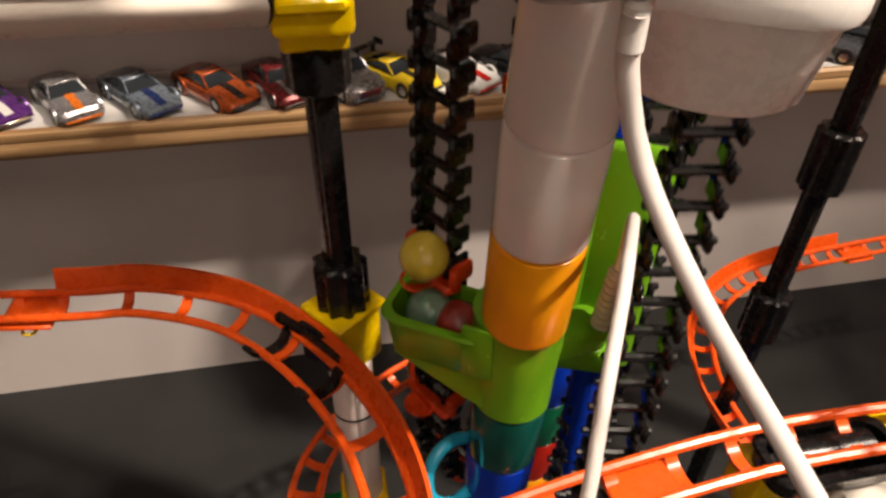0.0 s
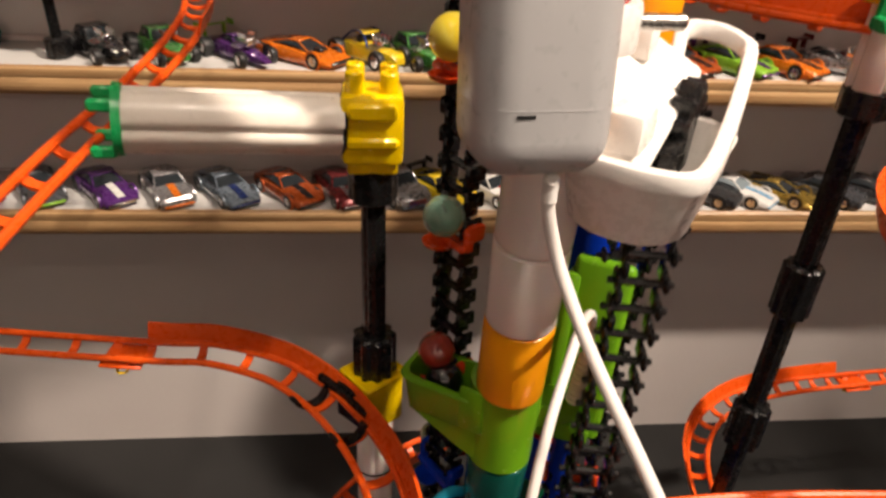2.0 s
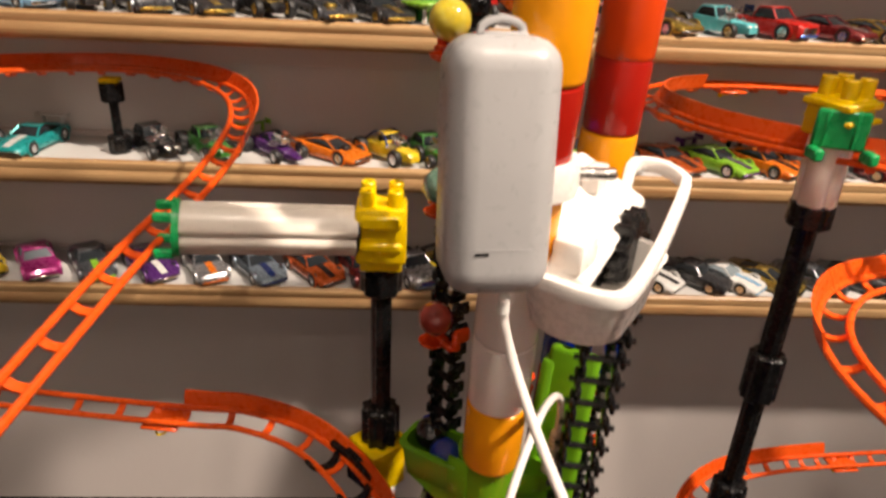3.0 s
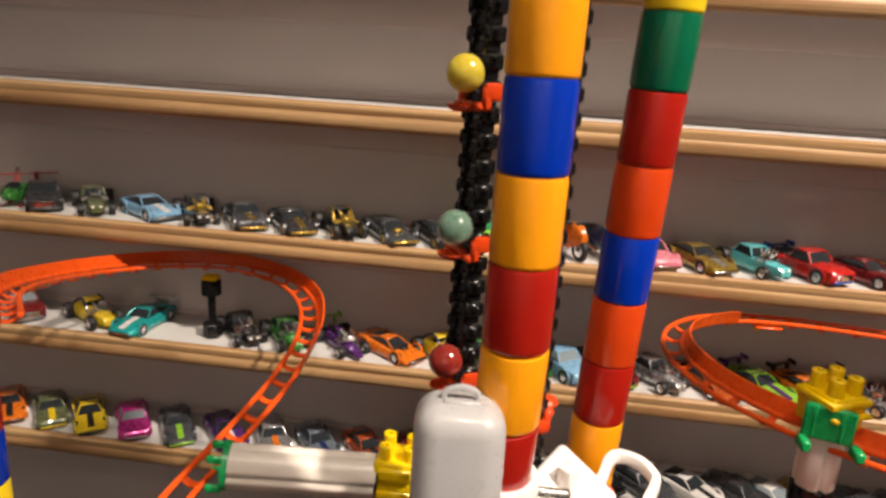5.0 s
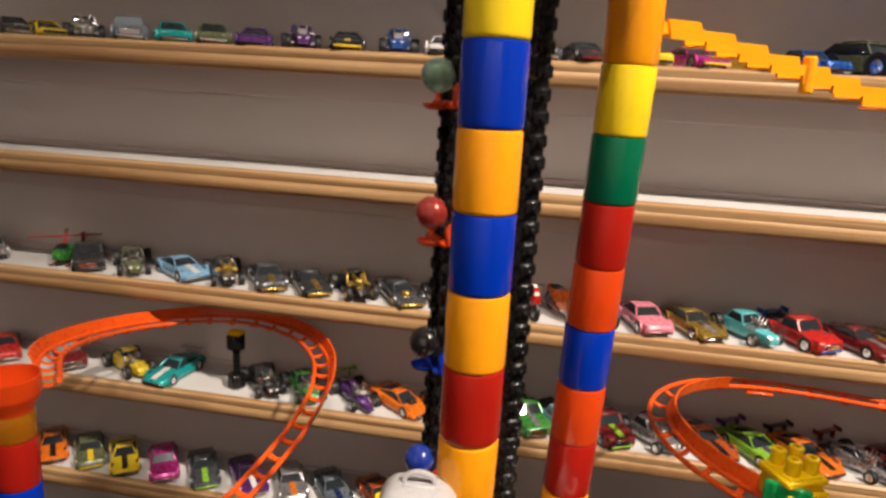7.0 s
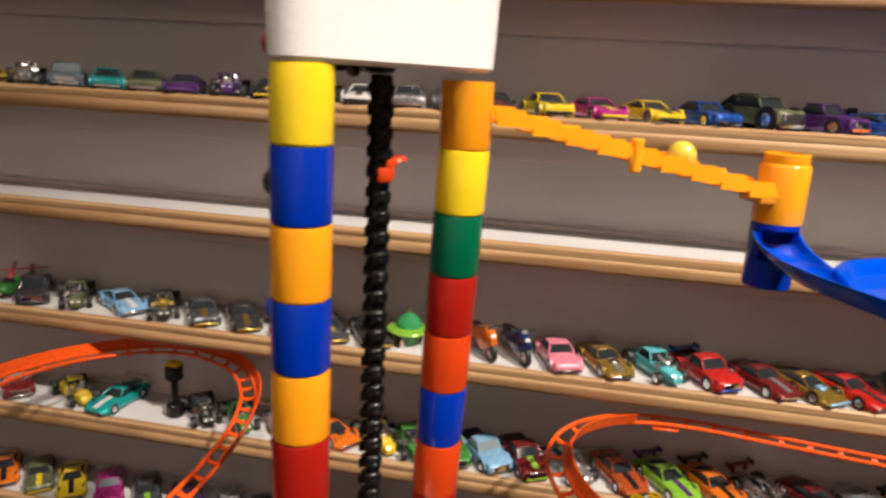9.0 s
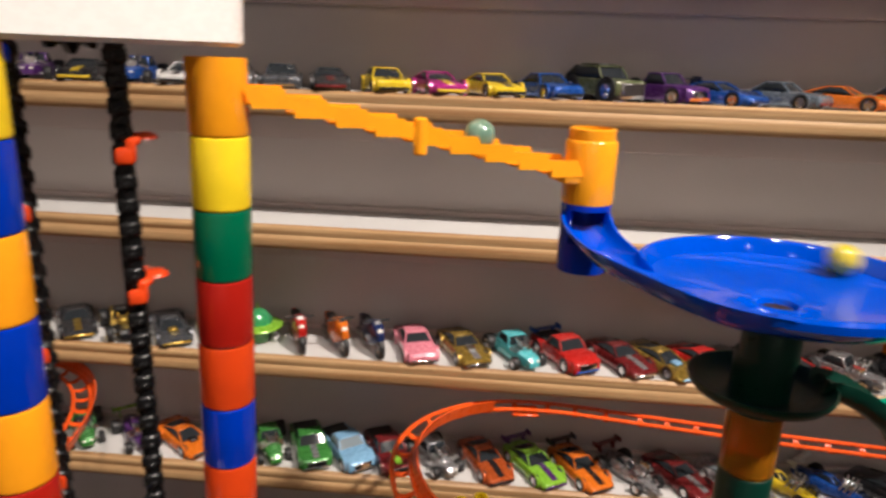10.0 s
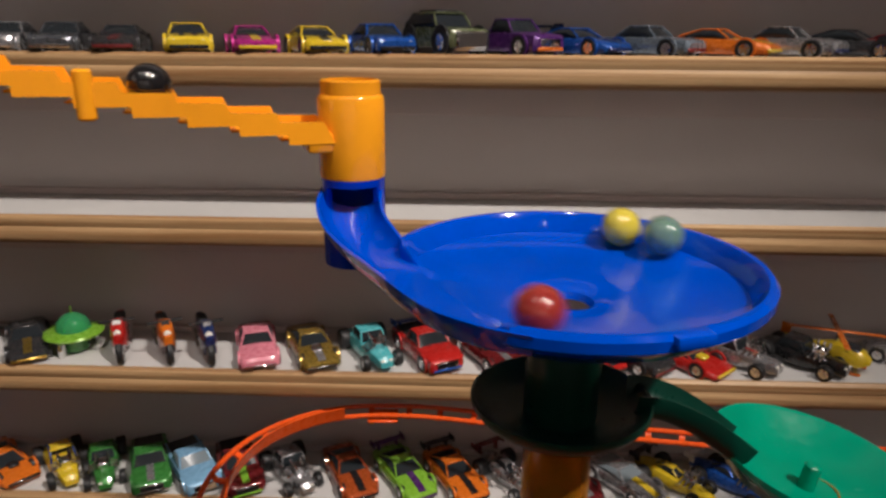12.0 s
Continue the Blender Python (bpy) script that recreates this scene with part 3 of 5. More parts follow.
bm = lathe(B(), [(r, z * 0.70) for r, z in [(0.0075, -0.024), (0.0085, -0.0205), (0.0115, -0.0185), (0.02, -0.0172), (0.035, -0.0152), (0.0500, -0.0130), (0.0562, -0.0090), (0.0588, -0.0008), (0.0602, 0.0016), (0.0620, 0.0016), (0.0632, -0.0004), (0.0630, -0.0050), (0.0600, -0.0085),
                         (0.055, -0.0140), (0.045, -0.0172), (0.03, -0.0200), (0.0135, -0.0225), (0.0120, -0.024)]], 96, closed=True)
for n, v in enumerate(bm.verts):
    # the rim dips where the chute runs in
    a = math.degrees(math.atan2(v.co.y, v.co.x)) % 360
    w = min(1.0, max(0.0, (a - 164) / 6)) * min(1.0, max(0.0, (246 - a) / 14))
    low = -0.0128 if n >= 960 else -0.0108
    if v.co.xy.length > 0.044 and v.co.z > low:
        v.co.z += (low - v.co.z) * w
    if v.co.xy.length > 0.049:
        v.co.xy *= 1 - w * (1 - 0.049 / v.co.xy.length)
part("bowl", bm, M["dishblue"], dish)
part("stem", lathe(B(), [(0.0112, -0.040), (0.0128, -0.040), (0.0128, -0.024), (0.0125, -0.0225), (0.011, -0.024)], 32, closed=True), M["darkgreen"], dish)
part("notch", box(B(), 0.012, 0.006, 0.004, T(0.022, -0.0580, -0.0008) @ pose(0, 0, 0, 0, 0, 20), 0.0012, 2), M["dishblue"], dish)
fx, fy = funnel_xy[0] - DISH[0], funnel_xy[1] - DISH[1]
arc = [radians(-35 + 260 * i / 36) for i in range(37)]
bm = prism(B(), [(0.0128 * math.cos(a), 0.0128 * math.sin(a)) for a in arc] + [(0.0106 * math.cos(a), 0.0106 * math.sin(a)) for a in reversed(arc)], -0.0185, 0.0140)
lathe(bm, [(0.0106, 0.0140), (0.0128, 0.0140), (0.0128, 0.0170), (0.0106, 0.0170)], 36, None, True)
lathe(bm, [(0.0108, -0.0190), (0.0126, -0.0190), (0.0127, -0.0180), (0.0127, -0.0035), (0.0108, -0.0035)], 36, None, True)
bm.transform(T(fx, fy, 0))
part("entry_tube", bm, M["blue"], dish, "blue tube feeding the dish, open at the front")
gutter = [(-0.0125, 0.008), (-0.0125, 0.010), (-0.0143, 0.010), (-0.0143, 0.0), (-0.010, -0.006), (0.0, -0.009), (0.010, -0.006), (0.0143, 0.0), (0.0143, 0.010), (0.0125, 0.010), (0.0125, 0.002), (0.0085, -0.0035), (0.0, -0.006), (-0.0085, -0.0035), (-0.0125, 0.002)]
# outer edge, inner edge, height of each and of the bed, along the chute
ROUTE = [((-0.0920, 0.050), (-0.0700, 0.050), 0.0130, 0.0130, 0.0045), ((-0.0918, 0.037), (-0.0690, 0.040), 0.0085, 0.0085, -0.0010), ((-0.0865, 0.0225), (-0.0655, 0.031), 0.0045, 0.0045, -0.0050),
         ((-0.0775, 0.0065), (-0.0600, 0.022), 0.0022, 0.0010, -0.0075), ((-0.0665, -0.0100), (-0.0520, 0.010), 0.0012, -0.0072, -0.0088), ((-0.0555, -0.0280), (-0.0450, -0.005), 0.0008, -0.0084, -0.0092),
         ((-0.0445, -0.044), (-0.0360, -0.018), 0.0005, -0.0092, -0.0092), ((-0.0300, -0.0548), (-0.0260, -0.029), 0.0003, -0.0102, -0.0088), ((-0.0180, -0.0596), (-0.0165, -0.044), 0.0001, -0.0094, -0.0070)]
lines = [glide([Vector((*o, zo)) for o, i, zo, zi, zf in ROUTE], 0.004), glide([Vector((*i, zi)) for o, i, zo, zi, zf in ROUTE], 0.004), glide([Vector(((o[0] + i[0]) / 2, (o[1] + i[1]) / 2, zf)) for o, i, zo, zi, zf in ROUTE], 0.004)]


def along(line, q):
    k = q * (len(line) - 1)
    i = min(int(k), len(line) - 2)
    return line[i].lerp(line[i + 1], k - i)


bm = B()
rings = []
for n in range(41):
    o, i, f = (along(line, n / 40) for line in lines)
    out = Vector((o.x - i.x, o.y - i.y, 0)).normalized()
    floor_o = Vector((*(o.xy * 0.82 + i.xy * 0.18), f.z + (o.z - f.z) * 0.18))
    floor_i = Vector((*(o.xy * 0.18 + i.xy * 0.82), f.z + (i.z - f.z) * 0.18))
    wall_o = Vector((*(o.xy * 0.95 + i.xy * 0.05), f.z + (o.z - f.z) * 0.6))
    wall_i = Vector((*(o.xy * 0.05 + i.xy * 0.95), f.z + (i.z - f.z) * 0.6))
    inner = [o, wall_o, floor_o, f, floor_i, wall_i, i]
    low = Vector((0, 0, -0.0014))
    outer = [i - out * 0.0012, wall_i - out * 0.0012, floor_i + low, f + low, floor_o + low, wall_o + out * 0.0012, o + out * 0.0014]
    rings.append([bm.verts.new(v) for v in inner + outer])
for a, b in zip(rings, rings[1:]):
    for k in range(14):
        bm.faces.new((a[k], a[(k + 1) % 14], b[(k + 1) % 14], b[k]))
bm.faces.new(list(reversed(rings[0])))
bm.faces.new(rings[-1])
bmesh.ops.recalc_face_normals(bm, faces=bm.faces)
part("chute", bm, M["dishblue"], dish, "blue open chute into the dish")

under = thing("green_saucer", "smoky green saucer under the blue dish", "toy dish", T(DISH[0], DISH[1] + 0.004, 0.8890))
part("saucer", lathe(B(), [(0.012, -0.0045), (0.022, -0.0035), (0.029, -0.0005), (0.0315, 0.003), (0.0325, 0.003), (0.0325, 0.001), (0.030, -0.0025), (0.022, -0.0060), (0.012, -0.0075)], 48, closed=True), M["darkgreen"], under)
part("stem", lathe(B(), [(0.0118, -0.012), (0.0132, -0.012), (0.0132, 0.016), (0.0118, 0.016)], 32, closed=True), M["darkgreen"], under)
arm_path = glide([(0.026, 0.002, 0.0005), (0.036, 0.0025, -0.0010), (0.047, 0.003, -0.0060), (0.058, 0.004, -0.0135), (0.068, 0.005, -0.0215)], 0.003)
part("arm", sweep(B(), arm_path, [(a * 0.58, b * 0.58) for a, b in gutter[2:]]), M["darkgreen"], under, "green open channel")
part("bowl", lathe(B(), [(0.0, -0.0125), (0.014, -0.012), (0.029, -0.0075), (0.0365, 0.0), (0.0385, 0.001), (0.0385, -0.001), (0.031, -0.0095), (0.014, -0.0145), (0.0, -0.015)], 48, T(0.1000, 0.008, -0.0270) @ pose(0, 0, 0, 0, 10, 0)), M["jade"], under, "bright jade bowl at the channel's end")
part("pin", rod(B(), 0.0032, -0.014, -0.002, 16, T(0.1000, 0.008, -0.0270) @ pose(0, 0, 0, 0, 10, 0)), M["jade"], under)
x, y = DISH[0], DISH[1] + 0.004
for k, key in enumerate(("amber", "darkgreen", "blue", "orange", "red", "yellow", "blue", "green", "orange", "red", "blue", "yellow", "red", "blue", "blue", "blue", "blue", "blue")):
    z = 0.877 - H * (k + 1)
    if z > FLOOR:
        tube(x, y, z, key, "dish support tubes")
for k, key in enumerate(("amber", "blue", "orange", "red", "yellow", "blue", "green", "orange", "red", "blue", "yellow", "red", "blue", "blue", "blue", "blue", "blue")):
    z = 0.847 - H * (k + 1)
    if z > FLOOR:
        tube(x + 0.100, y + 0.008, z, key, "bowl support tubes")

# a third tower that carries the orange cup
tw = (-0.290, 0.072)
cup2 = thing("orange_cup", "translucent orange funnel cup on a short tower", "toy cup", T(*tw, 0.775))
part("cup", lathe(B(), [(0.0095, -0.001), (0.0120, -0.001), (0.0124, 0.002), (0.0165, 0.008), (0.0175, 0.012), (0.0175, 0.022), (0.0165, 0.022), (0.0160, 0.011), (0.011, 0.001)], 36, closed=True), M["vermilion"], cup2)
for k, key in enumerate(("amber", "red", "blue", "yellow", "red", "blue", "orange", "green", "blue", "red", "yellow", "blue", "red", "blue", "orange", "blue", "red")):
    z = 0.7738 - 0.018 - H * k
    if z > FLOOR:
        tube(*tw, z, key, "cup tower tubes", 0.018 if k == 0 else H)

# ---- coaster tracks ----


def track(label, ctrl, wall=None, gauge=0.0135, rung=0.017, plates=()):
    """Two round rails joined by bowed rungs; wall = (from, to, side) shares of its length where a tall guard stands."""
    path = glide(ctrl, 0.004)
    tr = thing("coaster_track", label, "toy track", None, "orange coaster tracks")
    fr = frames(path)
    for sgn in (-1, 1):
        line = [p + s * (sgn * gauge / 2) for p, t, s, u in fr]
        part("rail", sweep(B(), line, circle(0.0018, 8)), M["track"], tr)
    gap = max(1, int(rung / 0.004))
    for i in range(gap // 2, len(fr), gap):
        p, t, s, u = fr[i]
        bow = [p + s * (gauge / 2 * math.cos(a)) - u * (0.0048 * math.sin(a)) for a in (math.pi * k / 6 for k in range(7))]
        bm = B()
        rings = []
        for q in bow:
            rings.append([bm.verts.new(q + t * a + u * b) for a, b in ((-0.0021, -0.0007), (0.0021, -0.0007), (0.0021, 0.0007), (-0.0021, 0.0007))])
        for a, b in zip(rings, rings[1:]):
            for k in range(4):
                bm.faces.new((a[k], a[(k + 1) % 4], b[(k + 1) % 4], b[k]))
        part("rung", bm, M["track"], tr)
    if wall:
        a, b, sgn = wall
        seg = fr[int(a * (len(fr) - 1)):int(b * (len(fr) - 1)) + 1]
        line = [p + s * (sgn * (gauge / 2 + 0.0012)) for p, t, s, u in seg]
        part("guard", sweep(B(), line, [(-0.0007, 0.0), (0.0007, 0.0), (0.0007 + sgn * 0.0006, 0.0030), (0.0007 + sgn * 0.0030, 0.0098), (-0.0007 + sgn * 0.0030, 0.0098), (-0.0007 + sgn * 0.0006, 0.0030)]), M["track"], tr, "tall guard wall on the bend")
    for q in plates:
        p, t, s, u = fr[int(q * (len(fr) - 1))]
        m = Matrix(((s.x, t.x, u.x, p.x), (s.y, t.y, u.y, p.y), (s.z, t.z, u.z, p.z), (0, 0, 0, 1)))
        pl = part("joint_plate", box(B(), gauge + 0.004, 0.022, 0.0022, T(0, 0, -0.0046), 0.0008, 1), M["track"], tr, at=m)
        for sy in (-1, 1):
            part("peg", box(B(), 0.0035, 0.0035, 0.004, T(-sy * 0.003, sy * 0.008, -0.0072), 0.0008, 1), M["bright"], pl, "yellow locking peg")
        part("clip", lathe(B(), [(0.0028 + 0.0007 * math.cos(a), 0.0007 * math.sin(a)) for a in (2 * math.pi * i / 6 for i in range(6))], 14, T(0.006, 0, -0.0085), True), M["bright"], pl, "yellow ring clip")
    return tr


track("orange-red coaster track curving down past the black post", [(-0.62, 0.165, 0.60), (-0.45, 0.150, 0.592), (-0.27, 0.130, 0.583), (-0.17, 0.1195, 0.580), (-0.139, 0.1165, 0.580), (-0.107, 0.1035, 0.580), (-0.086, 0.0865, 0.580), (-0.069, 0.065, 0.580), (-0.056, 0.041, 0.580), (-0.0485, 0.019, 0.579), (-0.046, -0.003, 0.576), (-0.050, -0.028, 0.570), (-0.065, -0.055, 0.56), (-0.10, -0.075, 0.545)],
      (0.615, 0.97, -1), gauge=0.0152, rung=0.026, plates=(0.600,))
track("orange-red coaster track looping through the shelf bay", [(-0.275, 0.085, 0.789), (-0.325, 0.150, 0.775), (-0.352, 0.220, 0.758), (-0.350, 0.290, 0.744), (-0.315, 0.338, 0.738), (-0.265, 0.352, 0.7365), (-0.210, 0.333, 0.7355), (-0.172, 0.290, 0.735), (-0.152, 0.235, 0.733), (-0.147, 0.175, 0.729), (-0.152, 0.115, 0.723), (-0.161, 0.06, 0.717), (-0.170, 0.0, 0.708), (-0.18, -0.06, 0.696), (-0.19, -0.12, 0.68), (-0.2, -0.2, 0.66)],
      (0.05, 0.60, -1), rung=0.021)
track("orange-red coaster track bending round the shelf end", [(0.70, 0.250, 0.752), (0.55, 0.270, 0.751), (0.40, 0.2885, 0.750), (0.30, 0.303, 0.750), (0.225, 0.313, 0.750), (0.170, 0.306, 0.750), (0.130, 0.273, 0.751), (0.115, 0.225, 0.752), (0.126, 0.172, 0.753), (0.155, 0.130, 0.754), (0.190, 0.100, 0.755), (0.235, 0.078, 0.756), (0.30, 0.06, 0.757), (0.42, 0.05, 0.757)],
      (0.52, 0.98, -1), rung=0.026, plates=(0.49,))
track("bright orange coaster track bending round in a ring", [(0.29, 0.100, 0.688), (0.234, 0.104, 0.690), (0.187, 0.086, 0.692), (0.155, 0.050, 0.693), (0.143, 0.008, 0.693), (0.151, -0.032, 0.690), (0.179, -0.062, 0.684), (0.23, -0.08, 0.674)], (0.1, 0.55, 1), rung=0.026)
track("bright orange coaster track crossing in front of the tower", [(-0.09, -0.03, 0.592), (-0.03, -0.022, 0.597), (0.02, -0.015, 0.600), (0.07, -0.0105, 0.601), (0.12, -0.0105, 0.601), (0.20, -0.015, 0.60), (0.34, -0.03, 0.60)], None, 0.0145, 0.020, (0.28,))
track("orange coaster track low near the wall", [(0.55, 0.235, 0.46), (0.40, 0.225, 0.459), (0.28, 0.215, 0.458), (0.215, 0.197, 0.458), (0.175, 0.160, 0.456), (0.163, 0.110, 0.450), (0.178, 0.06, 0.44), (0.21, 0.02, 0.43)], (0.42, 0.95, 1), plates=(0.40,))
track("orange coaster track low behind the white post", [(-0.16, -0.03, 0.46), (-0.115, 0.01, 0.465), (-0.092, 0.05, 0.47), (-0.075, 0.10, 0.475), (-0.03, 0.14, 0.478), (0.05, 0.17, 0.48)], (0.1, 0.8, 1))

# ---- support posts ----


def post_rod(parent, r, z0, z1, name="pole", mat="black"):
    """A round pole with four moulded ribs."""
    bm = B()
    n = 48
    rings = [[bm.verts.new(((r + 0.0010 * max(0, math.cos(4 * a + 1.6)) ** 6) * math.cos(a), (r + 0.0010 * max(0, math.cos(4 * a + 1.6)) ** 6) * math.sin(a), z)) for a in (2 * math.pi * i / n for i in range(n))] for z in (z0, z1)]
    for i in range(n):
        bm.faces.new((rings[0][i], rings[0][(i + 1) % n], rings[1][(i + 1) % n], rings[1][i]))
    bm.faces.new(list(reversed(rings[0])))
    bm.faces.new(rings[1])
    return part(name, bm, M[mat], parent)


def lobed(r, z0, z1, lobes=4, depth=0.0010, n=64):
    bm = B()
    rings = []
    for k, z in ((0.96, z0), (1.0, z0 + 0.0006), (1.0, z1 - 0.0006), (0.96, z1)):
        rings.append([bm.verts.new((k * (r - depth * max(0, math.cos(lobes * a)) ** 6 * 1.6) * math.cos(a), k * (r - depth * max(0, math.cos(lobes * a)) ** 6 * 1.6) * math.sin(a), z)) for a in (2 * math.pi * i / n for i in range(n))])
    for a, b in zip(rings, rings[1:]):
        for i in range(n):
            bm.faces.new((a[i], a[(i + 1) % n], b[(i + 1) % n], b[i]))
    bm.faces.new(list(reversed(rings[0])))
    bm.faces.new(rings[-1])
    return bm


left = thing("track_post", "black ribbed post with a yellow tee holding a white arm", "toy post", T(-0.0542, 0.0870, 0.0035), "track posts")
tee = part("tee", box(B(), 0.024, 0.023, 0.028, T(0, -0.002, 0.7165), 0.0025, 2), M["bright"], left, "yellow plastic tee joint")
for a, b in ((-0.0065, -0.007), (0.0065, -0.007), (-0.0065, 0.005), (0.0065, 0.005)):
    part("stud", lathe(B(), [(0.0016, 0.729), (0.0036, 0.729), (0.0036, 0.7375), (0.0032, 0.738), (0.0016, 0.738)], 16, T(a, b, 0), True), M["bright"], tee)
part("rib", box(B(), 0.019, 0.027, 0.007, T(0, -0.002, 0.7245), 0.0015, 1), M["bright"], tee)
part("rib", box(B(), 0.021, 0.026, 0.005, T(0, -0.002, 0.7120), 0.0015, 1), M["bright"], tee)
part("skirt", box(B(), 0.020, 0.019, 0.008, T(0, 0, 0.7010), 0.001, 1), M["bright"], tee)
part("knob", knurl(B(), 0.0098, 0.682, 0.6985, 8, 0.0006), M["black"], left, "black fluted knob")
post_rod(left, 0.0048, 0.610, 0.684)
part("knob", knurl(B(), 0.0096, 0.588, 0.612, 9, 0.0010), M["black"], left, "black fluted knob")
joint = part("joint", box(B(), 0.022, 0.020, 0.030, T(0, 0, 0.573) @ pose(0, 0, 0, 0, 0, 38), 0.0025, 2), M["bright"], left, "yellow plastic joint block")
part("flange", box(B(), 0.026, 0.024, 0.0025, T(0, 0, 0.588) @ pose(0, 0, 0, 0, 0, 38), 0.0008, 1), M["bright"], joint)
part("plate", box(B(), 0.021, 0.0025, 0.021, T(-0.0105, -0.0095, 0.574) @ pose(0, 0, 0, 0, 0, -45), 0.0008, 1), M["black"], left, "black square plate")
part("grip_bar", sweep(B(), [Vector((-0.0270, 0.0060, 0.5800)), Vector((-0.0145, -0.0070, 0.5802)), Vector((-0.0030, -0.0220, 0.5800))], round_rect(0.0034, 0.0040, 0.0008, 2)), M["black"], left, "black bar gripping the track rail")
for a, b, c, d in ((-0.0235, -0.0015, -0.0375, -0.0105), (-0.0045, -0.0260, -0.0180, -0.0350)):
    bm = sweep(B(), glide([(a, b, 0.5790), (a * 0.75 + c * 0.25, b * 0.75 + d * 0.25, 0.5735), (a * 0.3 + c * 0.7, b * 0.3 + d * 0.7, 0.5735), (c, d, 0.5785), (c - 0.0010, d - 0.0008, 0.5815)], 0.002), round_rect(0.0046, 0.0022, 0.0006, 2))
    part("claw", bm, M["black"], left, "black claw gripping the track")
part("tube", lobed(0.0098, 0.455, 0.560), M["clear"], left, "milky white fluted tube")
part("band", lathe(B(), [(0.0099, 0.5245), (0.0103, 0.5245), (0.0103, 0.5255), (0.0099, 0.5255)], 32, closed=True), M["black"], left)
part("foot", box(B(), 0.024, 0.024, 0.030, T(0, 0, 0.442), 0.0025, 2), M["bright"], left, "yellow plastic joint block")
part("clip", box(B(), 0.018, 0.010, 0.010, T(-0.018, -0.004, 0.450), 0.001, 1), M["clip"], left)
post_rod(left, 0.0070, FLOOR - 0.0035, 0.428)
arm_end = Vector((-0.1430 + 0.0542, 0.0655 - 0.0870, 0.7235))
arm_0 = Vector((-0.012, -0.0045, 0.7165))
ax = (arm_end - arm_0)
m = Matrix.Translation(arm_0) @ ax.to_track_quat("Z", "Y").to_matrix().to_4x4()
part("arm", lobed(0.0118, 0.0, ax.length, 4, 0.0012), M["pipe"], left, "cream white fluted arm", at=m)
part("gasket", rod(B(), 0.0122, -0.0005, 0.0012, 32), M["black"], left, at=m)
grip = part("end_clip", lathe(B(), [(0.0095, -0.002), (0.0128, -0.002), (0.0132, 0.001), (0.0095, 0.001)], 32, Matrix.Translation((0, 0, ax.length)), True), M["clip"], left, "green track clip", at=m)
for a, b in ((0.008, 0.010), (-0.008, 0.010), (0.009, -0.012), (-0.009, -0.012)):
    part("jaw", box(B(), 0.0030, 0.0045, 0.0085, T(a * 0.9, b * 0.75, ax.length + 0.0045), 0.001, 1), M["clip"], grip)

right = thing("track_post", "black ribbed post topped by yellow studs and green clip", "toy post", T(0.1705, 0.1145, 0.0030), "track posts")
cap = part("cap", box(B(), 0.023, 0.023, 0.020, T(0, 0, 0.772) @ pose(0, 0, 0, 0, 0, 25), 0.002, 2), M["bright"], right, "yellow plastic cap block")
for a, b in ((-0.006, -0.006), (0.006, -0.006), (-0.006, 0.006), (0.006, 0.006)):
    part("stud", lathe(B(), [(0.0018, 0.780), (0.0040, 0.780), (0.0040, 0.7905), (0.0036, 0.791), (0.0018, 0.791)], 16, pose(0, 0, 0, 0, 0, 25) @ T(a, b, 0), True), M["bright"], cap)
part("flange", box(B(), 0.027, 0.026, 0.004, T(0, 0, 0.7785) @ pose(0, 0, 0, 0, 0, 25), 0.001, 1), M["bright"], cap)
part("flange", box(B(), 0.026, 0.026, 0.003, T(0.002, 0, 0.7710) @ pose(0, 0, 0, 0, 0, 25), 0.001, 1), M["bright"], cap)
gc = part("green_clip", box(B(), 0.024, 0.004, 0.019, T(-0.005, -0.0125, 0.7680) @ pose(0, 0, 0, 0, 0, -20), 0.0012, 1), M["clip"], right, "green track clip")
for a in (-0.016, 0.008):
    part("jaw", box(B(), 0.005, 0.010, 0.006, T(a, -0.018 - a * 0.25, 0.7565), 0.001, 1), M["clip"], gc)
    part("rib", box(B(), 0.002, 0.002, 0.018, T(a * 0.5 - 0.004, -0.0148 - a * 0.2, 0.768), 0.0006, 1), M["clip"], gc)
part("tube", lobed(0.0108, 0.7255, 0.762), M["clear"], right, "milky clear fluted tube")
part("knob", knurl(B(), 0.0112, 0.7125, 0.7265, 8, 0.0005), M["black"], right, "black fluted knob")
post_rod(right, 0.0052, 0.630, 0.714)
part("knob", knurl(B(), 0.0098, 0.600, 0.632, 10, 0.0006), M["black"], right, "black fluted knob")
post_rod(right, 0.0052, 0.530, 0.602)
part("knob", knurl(B(), 0.0100, 0.502, 0.534, 10, 0.0008), M["black"], right, "black fluted knob")
post_rod(right, 0.0052, FLOOR - 0.0030, 0.504)

# dumb-bell shaped support under the far bend, standing on the shelf
bone = thing("track_support", "short black dumb-bell support standing on the shelf", "toy post", T(-0.2725, 0.3280, SHELF[1]))
part("foot", knurl(B(), 0.0088, 0.0, 0.013, 8, 0.0004), M["black"], bone)
part("stem", rod(B(), 0.0036, 0.012, 0.042, 16), M["black"], bone)
part("head", knurl(B(), 0.0088, 0.040, 0.055, 8, 0.0004), M["black"], bone)
part("clip", box(B(), 0.014, 0.012, 0.004, T(0, 0, 0.0565), 0.001, 1), M["bright"], bone, "yellow track clip")

# white post and clamp under the front track
front = thing("track_post", "cream post with a black clamp under the front track", "toy post", T(0.1095, -0.0190, 0), "track posts")
part("tube", lobed(0.0112, 0.48, 0.5800), M["pipe"], front, "cream white fluted tube")
